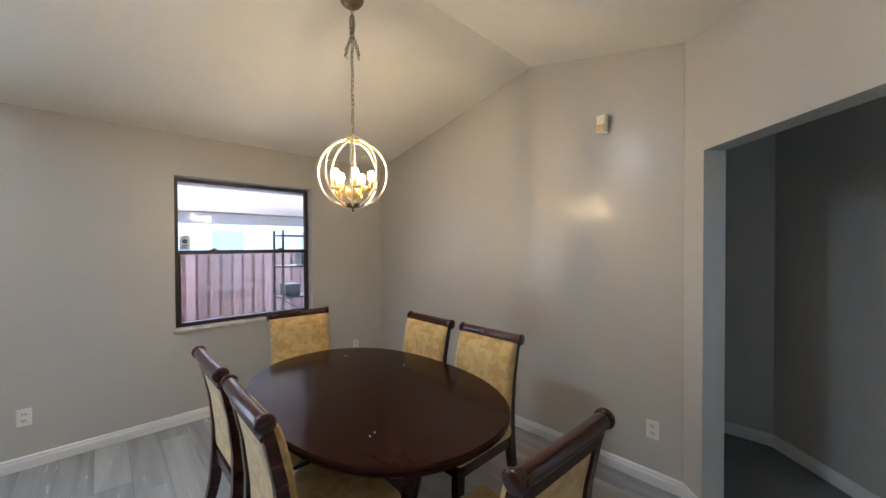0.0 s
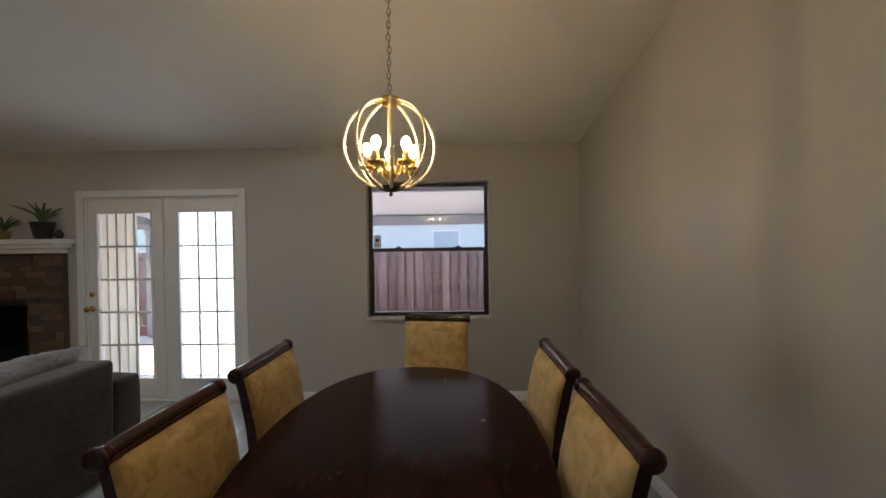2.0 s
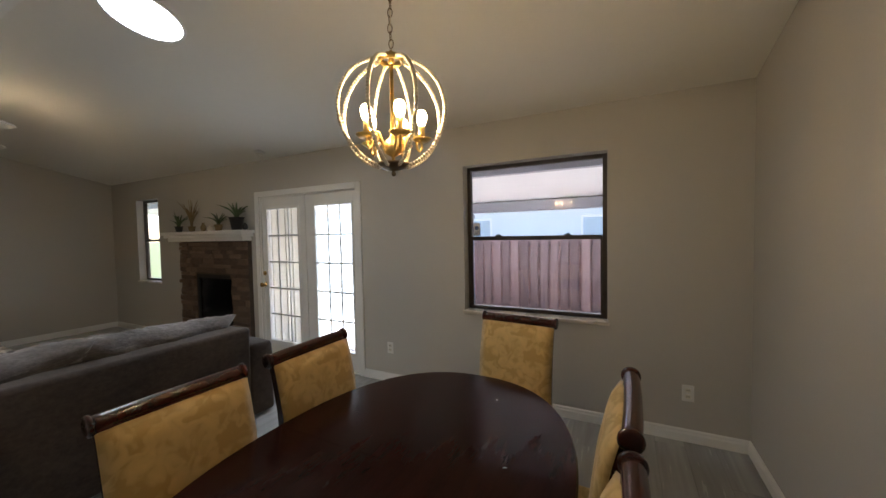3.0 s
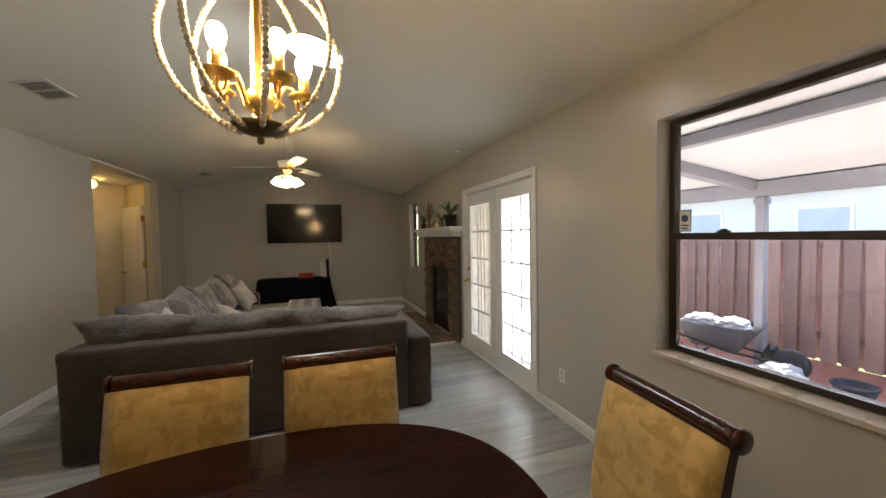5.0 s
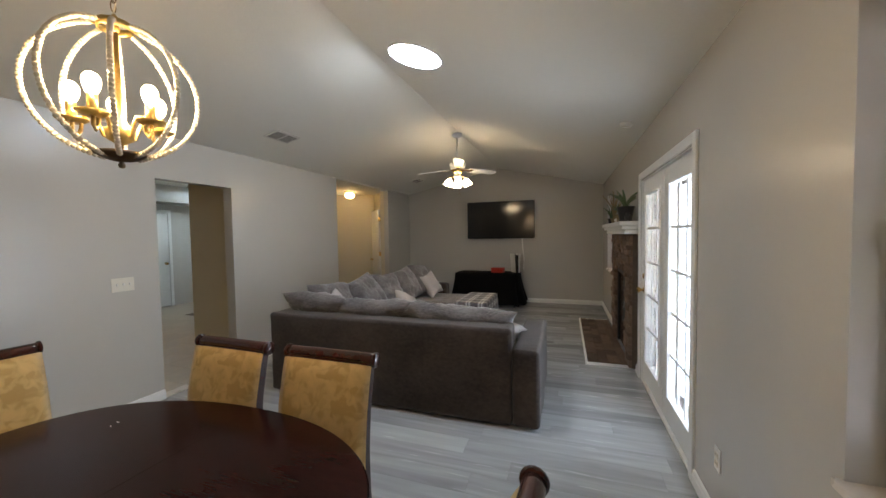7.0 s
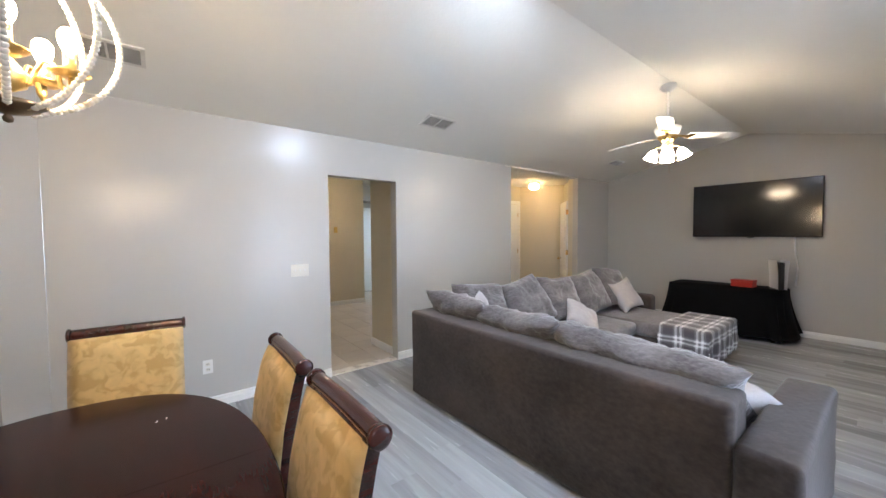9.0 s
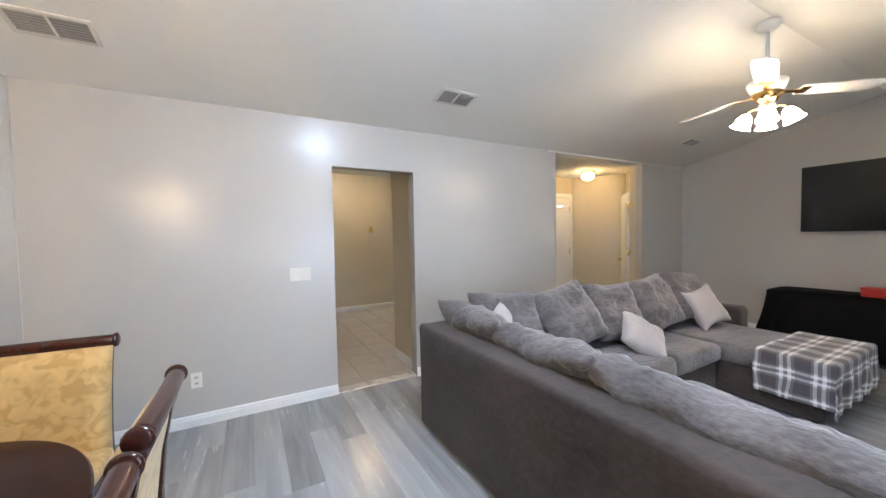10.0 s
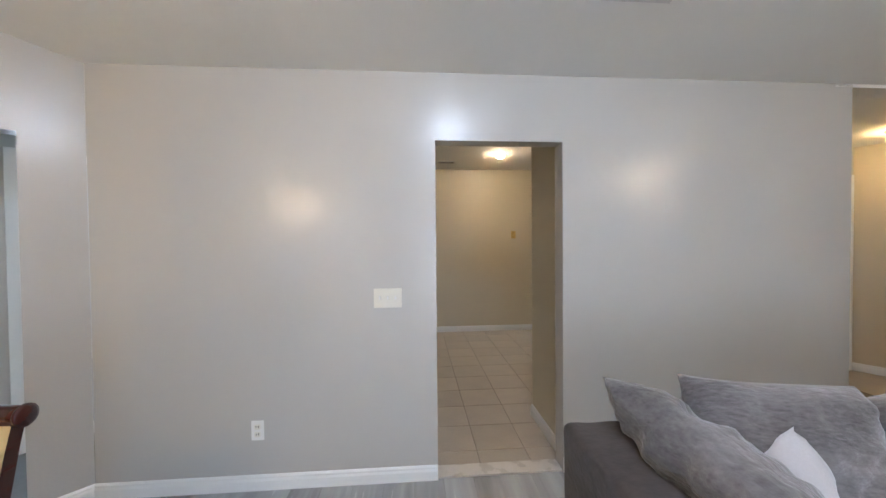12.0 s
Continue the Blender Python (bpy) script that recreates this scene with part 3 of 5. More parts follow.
part("lens", lathe([(0.0, -0.05), (0.03, -0.047), (0.048, -0.034), (0.055, -0.001), (0.0, -0.001)], 32), M_KCAN, can)


# unseen glowing box, added out of sight to brighten the back kitchen
fill_box = thing("ceiling_panel_light", "unseen glowing box added to brighten the back of the kitchen", "ceiling light", pose(-3.82, -3.7, KC))
part("frame", boxes(((-0.42, -0.32, -0.09), (-0.4, 0.32, -0.001)), ((0.4, -0.32, -0.09), (0.42, 0.32, -0.001)), ((-0.4, -0.32, -0.09), (0.4, -0.3, -0.001)), ((-0.4, 0.3, -0.09), (0.4, 0.32, -0.001)), bevel=0.003), M_WHITE, fill_box)
part("diffuser", boxes(((-0.399, -0.299, -0.085), (0.399, 0.299, -0.07))), M_KITCHEN_FILL, fill_box, "added glowing panel")


def ceiling_vent(x, y, z, wx, wy, tilt, n=7, along_x=True, split=True):
    """A pressed steel register with tilted louvres."""
    v = thing("ceiling_vent", "pressed metal ceiling register with tilted louvres", "vent", pose(x, y, z, tilt), "ceiling registers")
    hx, hy, f = wx / 2, wy / 2, 0.022
    # flat dark sheet stands in for the unlit duct
    part("backing", boxes(((-hx + f, -hy + f, -0.003), (hx - f, hy - f, -0.001))), M_DUCTSHADE, v, "dark sheet in place of the duct's shade")
    part("frame", boxes(((-hx, -hy, -0.012), (-hx + f, hy, -0.001)), ((hx - f, -hy, -0.012), (hx, hy, -0.001)), ((-hx + f, -hy, -0.012), (hx - f, -hy + f, -0.001)),
                        ((-hx + f, hy - f, -0.012), (hx - f, hy, -0.001)), bevel=0.002), M_VENT, v)
    if split:
        part("divider", boxes(((-0.006, -hy + f, -0.013), (0.006, hy - f, -0.003))), M_VENT, v)
    for i in range(n):
        c = -hy + f + (2 * hy - 2 * f) * (i + 0.5) / n
        part("slat", box(bmesh.new(), (-hx + f, -0.0055, -0.0008), (hx - f, 0.0055, 0.0008), m=pose(0, c, -0.009, 40)), M_SLATSHADE, v)
    return v


TS = math.degrees(math.atan((RIDGE - EAVE) / (N - RY)))
ceiling_vent(1.325, 0.36, ceil_z(0.36), 0.36, 0.20, TS)
ceiling_vent(-1.14, 0.42, ceil_z(0.42), 0.34, 0.20, TS)
ceiling_vent(-4.75, 0.47, ceil_z(0.47), 0.30, 0.16, TS)
ceiling_vent(-0.55, -3.2, KC, 0.26, 0.13, 0, 5)
ceiling_vent(-2.75, -3.4, KC, 0.34, 0.16, 0, 5)

# ---- hall beyond the living room ----
HC = 2.43
setting("floor_hall", prism([(-6.2, -3.0), (-2.9, -3.0), (-2.9, S), (-4.75, S), (-6.2, S - 0.101)], -0.12, -0.008), M_TILE, "beige tiled hall floor", "floor")
setting("ceiling_hall", boxes(((-6.2, -3.0, HC), (-2.84, S - 0.0, HC + 0.09))), M_CEIL, "flat hall ceiling", "ceiling")
setting("wall_hall_east", boxes(((-2.965, -1.6, -0.12), (-2.845, S - 0.121, HC))), M_HALLWALL, "cream hall wall", "wall")
setting("wall_hall_end", pierced((-2.965, -1.6), (-4.95, -1.6), -0.1, -0.12, (HC, HC)), M_HALLWALL, "cream end wall of the hall", "wall")
setting("wall_hall_yellow", pierced((-4.86, -1.6), (-5.32, -0.86), -0.08, -0.12, (HC, HC)), M_HALLWALL, "cream hall wall lit by the globe lamp", "wall")
setting("wall_hall_jamb", boxes(((-4.75 - 0.1, S - 0.19, -0.12), (-4.75, S - 0.101, HC))), M_HALLWALL, "white-edged hall corner", "wall")


def panel_door(name, hinge, end, label, glow_pane=False):
    """A hinged white hall door leaf seen at a slant."""
    a, b = Vector((*hinge, 0)), Vector((*end, 0))
    d = tagged(thing(name, label, "door", Matrix.Translation(a) @ pose(0, 0, 0, 0, 0, math.degrees(math.atan2(b.y - a.y, b.x - a.x)))), kind="structure")
    w = (b - a).length
    part("leaf", boxes(((0.0, -0.02, 0.012), (w, 0.02, 2.05)), bevel=0.003), M_TRIM, d)
    for sy in (-1, 1):
        part("raised_panel", boxes(((0.12, min(sy * 0.021, sy * 0.03), 0.2), (w - 0.12, max(sy * 0.021, sy * 0.03), 0.95)), ((0.12, min(sy * 0.021, sy * 0.03), 1.12), (w - 0.12, max(sy * 0.021, sy * 0.03), 1.9)), bevel=0.006), M_TRIM, d)
        part("door_knob", lathe([(0.028, 0), (0.011, 0.008), (0.011, 0.03), (0.027, 0.044), (0.01, 0.06)], 16, m=pose(w - 0.07, sy * 0.02, 0.95, -90 * sy)), M_BRASS, d, "dark brass knob", True)
    for z in (0.25, 1.05, 1.8):
        part("hinge", boxes(((-0.008, -0.026, z), (0.006, 0.026, z + 0.09)), bevel=0.002), M_BRASS, d)
    return d


setting("wall_hall_behind", pierced((-5.37, -0.89), (-4.79, -0.355), -0.06, -0.12, (HC, HC)), M_HALLWALL, "cream hall wall behind the open door", "wall")
panel_door("door_hall", (-4.80, -0.44), (-5.30, -0.90), "white panelled hall door with a brass knob")
baseboard("baseboard", (-5.30, -0.90), (-4.86, -1.59))
panel_door("door_front", (-4.72, -1.565), (-3.9, -1.565), "white panelled door at the end of the hall")
# the pane itself glows in place of daylight behind the door
part("door_lite", boxes(((0.19, 0.021, 1.76), (0.31, 0.028, 1.90)), bevel=0.003), M_TUBE, bpy.data.objects["door_front"], "small door window with daylight put in as glow")
setting("trim_hall_door", boxes(((-4.84, -1.6, 0.0), (-4.76, -1.575, 2.13)), ((-3.86, -1.6, 0.0), (-3.79, -1.575, 2.13)), ((-4.76, -1.6, 2.06), (-3.86, -1.575, 2.13)), bevel=0.003), M_TRIM, "white door casing", "trim")

lamp = thing("hall_lamp", "lit white glass globe lamp on the hall ceiling", "ceiling light", pose(-4.52, -0.98, HC))
part("base", lathe([(0.0, 0.0), (0.11, 0.0), (0.11, -0.012), (0.075, -0.03), (0.0, -0.03)], 28), M_BRASS, lamp, "brass ceiling plate", True)
part("shade", lathe([(0.06, -0.03), (0.09, -0.05), (0.1, -0.085), (0.085, -0.12), (0.05, -0.14), (0.0, -0.145)], 28), M_HALLSHADE, lamp, "glowing white glass", True)

# ---- vestibule behind the diagonal opening ----
setting("floor_vestibule", prism([(1.80, -0.30), (1.0 + 1.75, -1.35), (4.05, 0.2), (4.05, 2.0), (E + 0.152, 2.0), (E + 0.152, DB[1] - 0.10)], -0.12, -0.006), M_SUBFLOOR, "grey plank floor of the side passage", "floor")
setting("wall_vestibule_far", pierced((3.92, 0.56), (2.10, -1.26), -0.1, -0.12, (2.44, 2.44), [(1.835, 2.50, -0.12, 2.05)]), M_WALL, "grey passage wall", "wall")
setting("wall_vestibule_east", pierced((3.92, 2.0), (3.92, 0.56), -0.1, -0.12, (2.44, 2.44)), M_WALL, "grey passage wall", "wall")
setting("wall_vestibule_north", boxes(((E + 0.15, 2.0, -0.12), (4.05, 2.1, 2.44))), M_WALL, "grey passage wall", "wall")
setting("wall_vestibule_south", pierced((2.10, -1.26), (1.55, -0.71), -0.1, -0.12, (2.44, 2.44)), M_WALL, "grey passage wall", "wall")
setting("ceiling_vestibule", prism([(1.45, -0.44), (2.1, -1.45), (4.1, 0.45), (4.1, 2.1), (E + 0.152, 2.1), (E + 0.152, DB[1] - 0.04), (1.70, -0.33)], 2.42, 2.5), M_CEIL, "flat passage ceiling", "ceiling")
baseboard("baseboard", (2.10, -1.26), (3.92, 0.56))
baseboard("baseboard", (3.92, 0.56), (3.92, 2.0))
vt = tagged(thing("trim_vestibule_door", "white casing of the passage doorway", "trim", pose(3.92, 0.56, 0, 0, 0, 225)), kind="structure")
part("casing", boxes(((1.77, -0.02, 0), (1.834, -0.001, 2.11)), ((2.501, -0.02, 0), (2.56, -0.001, 2.11)), ((1.834, -0.02, 2.051), (2.501, -0.001, 2.11)), bevel=0.003), M_TRIM, vt)
setting("floor_side_room", prism([(1.9, -3.4), (4.14, -3.4), (4.14, 0.3), (4.05, 0.2), (2.2, -1.35), (1.9, -1.3)], -0.12, -0.0065), M_SUBFLOOR, "grey floor of the side room", "floor")
setting("wall_side_room_south", boxes(((1.9, -3.5, -0.12), (4.14, -3.4, 2.44))), M_BLUEWALL, "pale blue side room wall", "wall")
setting("wall_side_room_west", boxes(((1.8, -3.5, -0.12), (1.9, -1.2, 2.44))), M_BLUEWALL, "pale blue side room wall", "wall")
# the opening is out of view, added to let sky light in
setting("wall_side_room_east", pierced((4.05, -3.4), (4.05, 0.45), 0.09, -0.12, (2.44, 2.44), [(1.0, 2.3, 0.9, 2.1)]), M_BLUEWALL, "pale blue side room wall with an added, unseen window opening", "wall")
setting("ceiling_side_room", prism([(1.8, -3.5), (4.14, -3.5), (4.14, 0.45), (2.15, -1.48), (1.8, -1.2)], 2.44, 2.5), M_CEIL, "flat side room ceiling", "ceiling")
baseboard("baseboard", (4.05, -3.4), (4.05, 0.3))
baseboard("baseboard", (1.9, -3.4), (4.05, -3.4))
setting("trim_chair_rail", boxes(((4.03, -3.39, 0.78), (4.049, 0.2, 0.84)), ((1.91, -3.399, 0.78), (4.03, -3.38, 0.84)), bevel=0.003), M_TRIM, "white chair rail in the side room", "trim")

# area lamp added in the unseen opening to brighten the side room
day = bpy.data.lights.new("side_window_daylight", "AREA")
day.shape, day.size, day.size_y, day.energy, day.color = "RECTANGLE", 1.25, 1.15, 7.0, (0.72, 0.86, 1.0)
new("side_window_daylight", day).matrix_world = pose(4.10, -1.75, 1.5, 0, 90, 0)

# area lamp added behind the right door leaf, standing in for sky light
door_day = bpy.data.lights.new("door_daylight", "AREA")
door_day.shape, door_day.size, door_day.size_y, door_day.energy, door_day.color = "RECTANGLE", 0.70, 1.62, 2.2, (0.76, 0.88, 1.0)
new("door_daylight", door_day).matrix_world = pose(-0.83, N + 0.13, 1.03, -90, 0, 0)

# unseen roof and shell above all rooms, added to keep sun out of gaps
setting("roof", boxes(((-6.4, -5.3, 3.1), (4.3, N + 0.2, 3.2)), ((-6.4, -5.3, -0.12), (-6.25, N + 0.2, 3.1)), ((4.15, -5.3, -0.12), (4.3, -2.5, 3.1)), ((4.15, -1.0, -0.12), (4.3, N + 0.16, 3.1)), ((4.15, -2.5, -0.12), (4.3, -1.0, 0.8)), ((4.15, -2.5, 2.2), (4.3, -1.0, 3.1)), ((-6.25, -5.3, -0.12), (4.15, -5.15, 3.1)),
                      ((-6.25, N + 0.162, 2.461), (4.15, N + 0.2, 3.1)), ((-6.25, N + 0.02, -0.12), (W - 0.151, N + 0.16, 2.46)), ((E + 0.151, N + 0.02, -0.12), (4.15, N + 0.16, 2.46))), M_STUCCO, "unseen shell and roof added to block stray sun", "roof")

setting("threshold_kitchen", boxes(((KDOOR[0] + 0.002, S - 0.118, -0.006), (KDOOR[1] - 0.002, S - 0.004, 0.008)), bevel=0.003), M_SILL, "pale stone threshold in the doorway", "trim")
# ---- outside: patio, fence, neighbour ----
setting("ground", prism([(-400, -400), (400, -400), (400, 800), (-400, 800)], -0.4, -0.22), M_GRASS, "lawn beyond the fence", "ground")
setting("pavement", prism([(-9, N + 0.161), (9, N + 0.161), (9, 7.05), (-9, 7.05)], -0.22, -0.10), M_CONCRETE, "concrete patio slab", "pavement")
setting("ground_bed", prism([(-9, 7.051), (9, 7.051), (9, 7.96), (-9, 7.96)], -0.221, -0.12), M_PAVER, "red mulch bed along the fence", "ground")
PATIO_FALL = 0.13


def patio_z(y):
    """Underside of the patio roof, which falls away from the house."""
    return 2.40 - PATIO_FALL * (y - N - 0.161)


bm = prism([(-9, N + 0.161), (9, N + 0.161), (9, 7.15), (-9, 7.15)], 2.40, 2.50)
for v in bm.verts:
    v.co.z -= PATIO_FALL * (v.co.y - N - 0.161)
setting("patio_roof", bm, M_PATIOPAINT, "white painted sloping patio ceiling", "roof")
fall = math.degrees(math.atan(PATIO_FALL))
beams = thing("patio_beam", "timber beam under the patio ceiling, coloured shadow grey", "beam", pose(0, 0, 0))
part("outer_beam", boxes(((-9, 6.95, 1.86), (9, 7.1, patio_z(7.1) - 0.001)), bevel=0.006), M_BEAMSHADE, beams)
part("inner_beam", boxes(((-9, 5.15, patio_z(5.25) - 0.09), (9, 5.25, patio_z(5.25) - 0.001)), bevel=0.006), M_BEAMSHADE, beams)
for x in (-3.9, -0.42, 3.6):
    part("cross_beam", box(bmesh.new(), (-0.06, 0.0, -0.12), (0.06, 1.705, -0.001), 0.006, m=pose(x, 5.251, patio_z(5.251), -fall)), M_BEAMSHADE, beams)
for x in (-3.9, -0.36, 3.6):
    post = thing("patio_post", "square timber post holding the patio roof, coloured shadow grey", "post", pose(x, 7.02, -0.10), "patio posts")
    part("shaft", boxes(((-0.045, -0.045, 0), (0.045, 0.045, 1.96)), bevel=0.008), M_BEAMSHADE, post)
    part("collar", boxes(((-0.058, -0.058, 1.87), (0.058, 0.058, 1.94)), bevel=0.006), M_BEAMSHADE, post)
for x in (0.15, 1.35):
    pl = thing("patio_downlight", "small round downlight in the patio ceiling", "ceiling light", pose(x, 4.75, patio_z(4.75), -fall), "patio downlights")
    part("ring", lathe([(0.05, 0), (0.07, 0), (0.07, -0.006), (0.05, -0.004)], 24, ring=True), M_VENT, pl)
    part("lens", lathe([(0.0, -0.001), (0.05, -0.001), (0.05, -0.003), (0.0, -0.003)], 24), M_VENT, pl)

chase = tagged(thing("chimney_chase", "cream sided chimney chase outside the fireplace", "chimney", pose(0, N + 0.163, -0.10)), kind="structure")
part("core", boxes(((-3.60, 0, 0), (-2.175, 0.62, 2.437))), M_SIDING, chase)
for k in range(6):
    part("batten", boxes(((-2.174, 0.02 + k * 0.11, 0), (-2.156, 0.055 + k * 0.11, 2.437)), bevel=0.004), M_SIDING, chase)
for k in range(11):
    part("batten", boxes(((-3.58 + k * 0.135, 0.621, 0), (-3.545 + k * 0.135, 0.639, 2.437)), bevel=0.004), M_SIDING, chase)
fence = thing("fence", "red-brown stained shadowbox fence of upright boards", "fence", pose(0, 7.98, -0.16))
mesh_board = None
rb = random.Random(4)
for side in (0, 1):
    for i in range(78):
        x = -7.6 + i * 0.185 + side * 0.0925
        if mesh_board is None:
            ob = part("board", boxes(((-0.071, -0.009, 0.04), (0.071, 0.009, 1.57)), bevel=0.003, seg=1), M_FENCE, fence)
            mesh_board = ob.data
        else:
            ob = new("board", mesh_board)
            ob.parent = fence
        ob.matrix_basis = pose(x + rb.uniform(-0.006, 0.006), 0.0 if side == 0 else 0.07, rb.uniform(-0.012, 0.012), 0, rb.uniform(-0.4, 0.4), rb.uniform(-1, 1))
for z in (0.3, 0.85, 1.40):
    part("rail", boxes(((-7.7, 0.012, z), (7.1, 0.058, z + 0.085)), bevel=0.003), M_FENCE, fence)

house = thing("neighbour_house", "pale blue-white single-storey house beyond the fence", "house", pose(0, 13.0, -0.22))
part("wall", boxes(((-11, 0, 0), (11, 0.2, 2.65))), M_STUCCO, house)
part("fascia", boxes(((-11.5, -0.55, 2.6), (11.5, -0.5, 2.8)), bevel=0.006), M_PATIOPAINT, house, "white fascia board")
bm = bmesh.new()
vs = [bm.verts.new(p) for p in ((-11.6, -0.56, 2.8), (11.6, -0.56, 2.8), (11.6, 4.0, 4.1), (-11.6, 4.0, 4.1), (-11.6, 8.5, 2.8), (11.6, 8.5, 2.8))]
for f in ((0, 1, 2, 3), (3, 2, 5, 4), (0, 3, 4), (1, 5, 2), (0, 4, 5, 1)):
    bm.faces.new([vs[i] for i in f])
part("roof", bm, M_ROOF, house)
part("soffit", boxes(((-11.4, -0.49, 2.6), (11.4, 0.0, 2.62))), M_PATIOPAINT, house)
for x in (-5.6, -3.0, 0.9, 2.7, 5.4):
    w = part("window", boxes(((x, -0.03, 1.0), (x + 1.0, -0.005, 2.25)), bevel=0.01), M_PATIOPAINT, house, "white window surround")
    part("pane", boxes(((x + 0.07, -0.045, 1.07), (x + 0.93, -0.034, 2.18))), M_BLUEWIN, w, "blue-grey window pane")

# ---- wall plates, sensors and ceiling fittings ----
def outlet(m):
    o = thing("wall_outlet", "ivory duplex outlet plate on the wall", "outlet", m, "wall outlets")
    part("plate", boxes(((-0.036, -0.006, -0.058), (0.036, -0.0005, 0.058)), bevel=0.003), M_WHITE, o)
    for z in (-0.022, 0.022):
        part("socket", boxes(((-0.017, -0.0085, z - 0.014), (0.017, -0.0061, z + 0.014)), bevel=0.004), M_PLASTIC, o)
        part("slot", boxes(((-0.008, -0.0092, z - 0.004), (-0.005, -0.0086, z + 0.007)), ((0.005, -0.0092, z - 0.004), (0.008, -0.0086, z + 0.007))), M_BLACK, o)
    return o


outlet(pose(-0.057, N, 0.35))
outlet(pose(2.467, N, 0.345))
outlet(pose(E, 1.056, 0.345, 0, 0, -90))
outlet(pose(0.828, S, 0.35, 0, 0, 180))
sw = thing("light_switch", "ivory triple toggle switch plate by the doorway", "switch", pose(0.066, S, 1.11, 0, 0, 180))
part("plate", boxes(((-0.083, -0.006, -0.058), (0.083, -0.0005, 0.058)), bevel=0.003), M_PLASTIC, sw)
for x in (-0.046, 0.0, 0.046):
    part("toggle", boxes(((x - 0.005, -0.018, -0.008), (x + 0.005, -0.0061, 0.012)), bevel=0.002), M_WHITE, sw)
th = thing("thermostat", "small brown plate on the far kitchen wall", "wall plate", pose(-1.68, KS, 1.55, 0, 0, 180))
part("plate", boxes(((-0.036, -0.012, -0.058), (0.036, -0.0005, 0.058)), bevel=0.003), M_GOLD, th)
sn = thing("motion_detector", "small ivory alarm sensor on the wall", "sensor", pose(E, 1.36, 2.32, 0, 0, -90))
part("bracket", boxes(((-0.02, -0.012, -0.03), (0.02, -0.0005, 0.03))), M_PLASTIC, sn)
part("housing", box(bmesh.new(), (-0.033, -0.055, -0.062), (0.033, -0.01, 0.062), 0.008, m=pose(0, 0, 0, 0, 0, 0)), M_PLASTIC, sn)
part("lens", box(bmesh.new(), (-0.024, -0.061, -0.045), (0.024, -0.0555, -0.005), 0.003), M_GOLD, sn, "tinted sensor lens")
sd = thing("smoke_detector", "small white round detector on the sloped ceiling", "detector", pose(-1.69, 3.88, ceil_z(3.88), -TS))
part("base", lathe([(0.0, 0.0), (0.055, 0.0), (0.055, -0.014), (0.045, -0.03), (0.0, -0.034)], 28), M_WHITE, sd, "", True)
part("vent_ring", lathe([(0.032, -0.034), (0.038, -0.034), (0.036, -0.04), (0.033, -0.04)], 28, ring=True), M_PLASTIC, sd, "", True)
tb = thing("sun_tunnel", "bright round tubular skylight diffuser on the ceiling", "skylight", pose(-0.53, 2.27, ceil_z(2.27), -TS))
part("trim_ring", lathe([(0.2, 0.0), (0.218, 0.0), (0.218, -0.006), (0.21, -0.014), (0.2, -0.012)], 48, ring=True), M_WHITE, tb, "", True)
part("diffuser", lathe([(0.0, -0.016), (0.12, -0.014), (0.199, -0.008), (0.199, -0.004), (0.0, -0.004)], 48), M_TUBE, tb, "glowing frosted diffuser", True)

# ---- dining table ----
TX, TY, TZ = 1.385, 2.05, 0.738
table = thing("dining_table", "dark mahogany oval dining table with polished top", "table", pose(TX, TY, 0))


def oval(a, b, n=72, p=2.35):
    pts = []
    for i in range(n):
        t = 2 * math.pi * i / n
        c, s = math.cos(t), math.sin(t)
        pts.append((a * math.copysign(abs(c) ** (2 / p), c), b * math.copysign(abs(s) ** (2 / p), s)))
    return pts


def half_top(sign):
    """One half of the leaf-split top with a moulded edge."""
    prof = [(-0.10, -0.045), (-0.016, -0.045), (-0.006, -0.036), (-0.012, -0.028), (0.0, -0.018), (0.0, -0.008), (-0.006, 0.0), (-0.012, 0.0)]
    bm = bmesh.new()
    ang = [math.pi * i / 40 for i in range(41)]
    rings = []
    for o, z in prof:
        ring = []
        for t in ang:
            c, s = math.cos(t), math.sin(t)
            x = (0.56 + o) * math.copysign(abs(c) ** (2 / 2.3), c)
            y = sign * max((0.81 + o) * abs(s) ** (2 / 2.3), 0.0008)
            ring.append(bm.verts.new((x, y, z)))
        rings.append(ring)
    for a, b in zip(rings, rings[1:]):
        for i in range(40):
            bm.faces.new((a[i], a[i + 1], b[i + 1], b[i]))
    bm.faces.new(rings[0])
    bm.faces.new(rings[-1][::-1])
    bm.faces.new([r[0] for r in rings])
    bm.faces.new([r[-1] for r in rings][::-1])
    return bm


for s in (1, -1):
    part("tabletop", half_top(s), M_TABLE, table, "", m=pose(0, 0, TZ))
part("apron", prism(oval(0.43, 0.66, 48), TZ - 0.125, TZ - 0.046), M_MAHOG, table)
for y in (-0.3, 0.3):
    ped = part("pedestal", lathe([(0.10, 0.10), (0.12, 0.14), (0.10, 0.19), (0.06, 0.24), (0.085, 0.34), (0.095, 0.42), (0.06, 0.52), (0.055, 0.57), (0.12, 0.62), (0.13, 0.64)], 24), M_MAHOG, table, "", True, pose(0, y, 0))
    for a in (35, 145, 215, 325):
        part("foot", ribbon(bmesh.new(), [(0.06, 0.2), (0.16, 0.19), (0.27, 0.11), (0.36, 0.04), (0.41, 0.02)], 0.055, [0.09, 0.085, 0.07, 0.055, 0.04]), M_MAHOG, ped, "", m=pose(0, 0, 0, 0, 0, a))


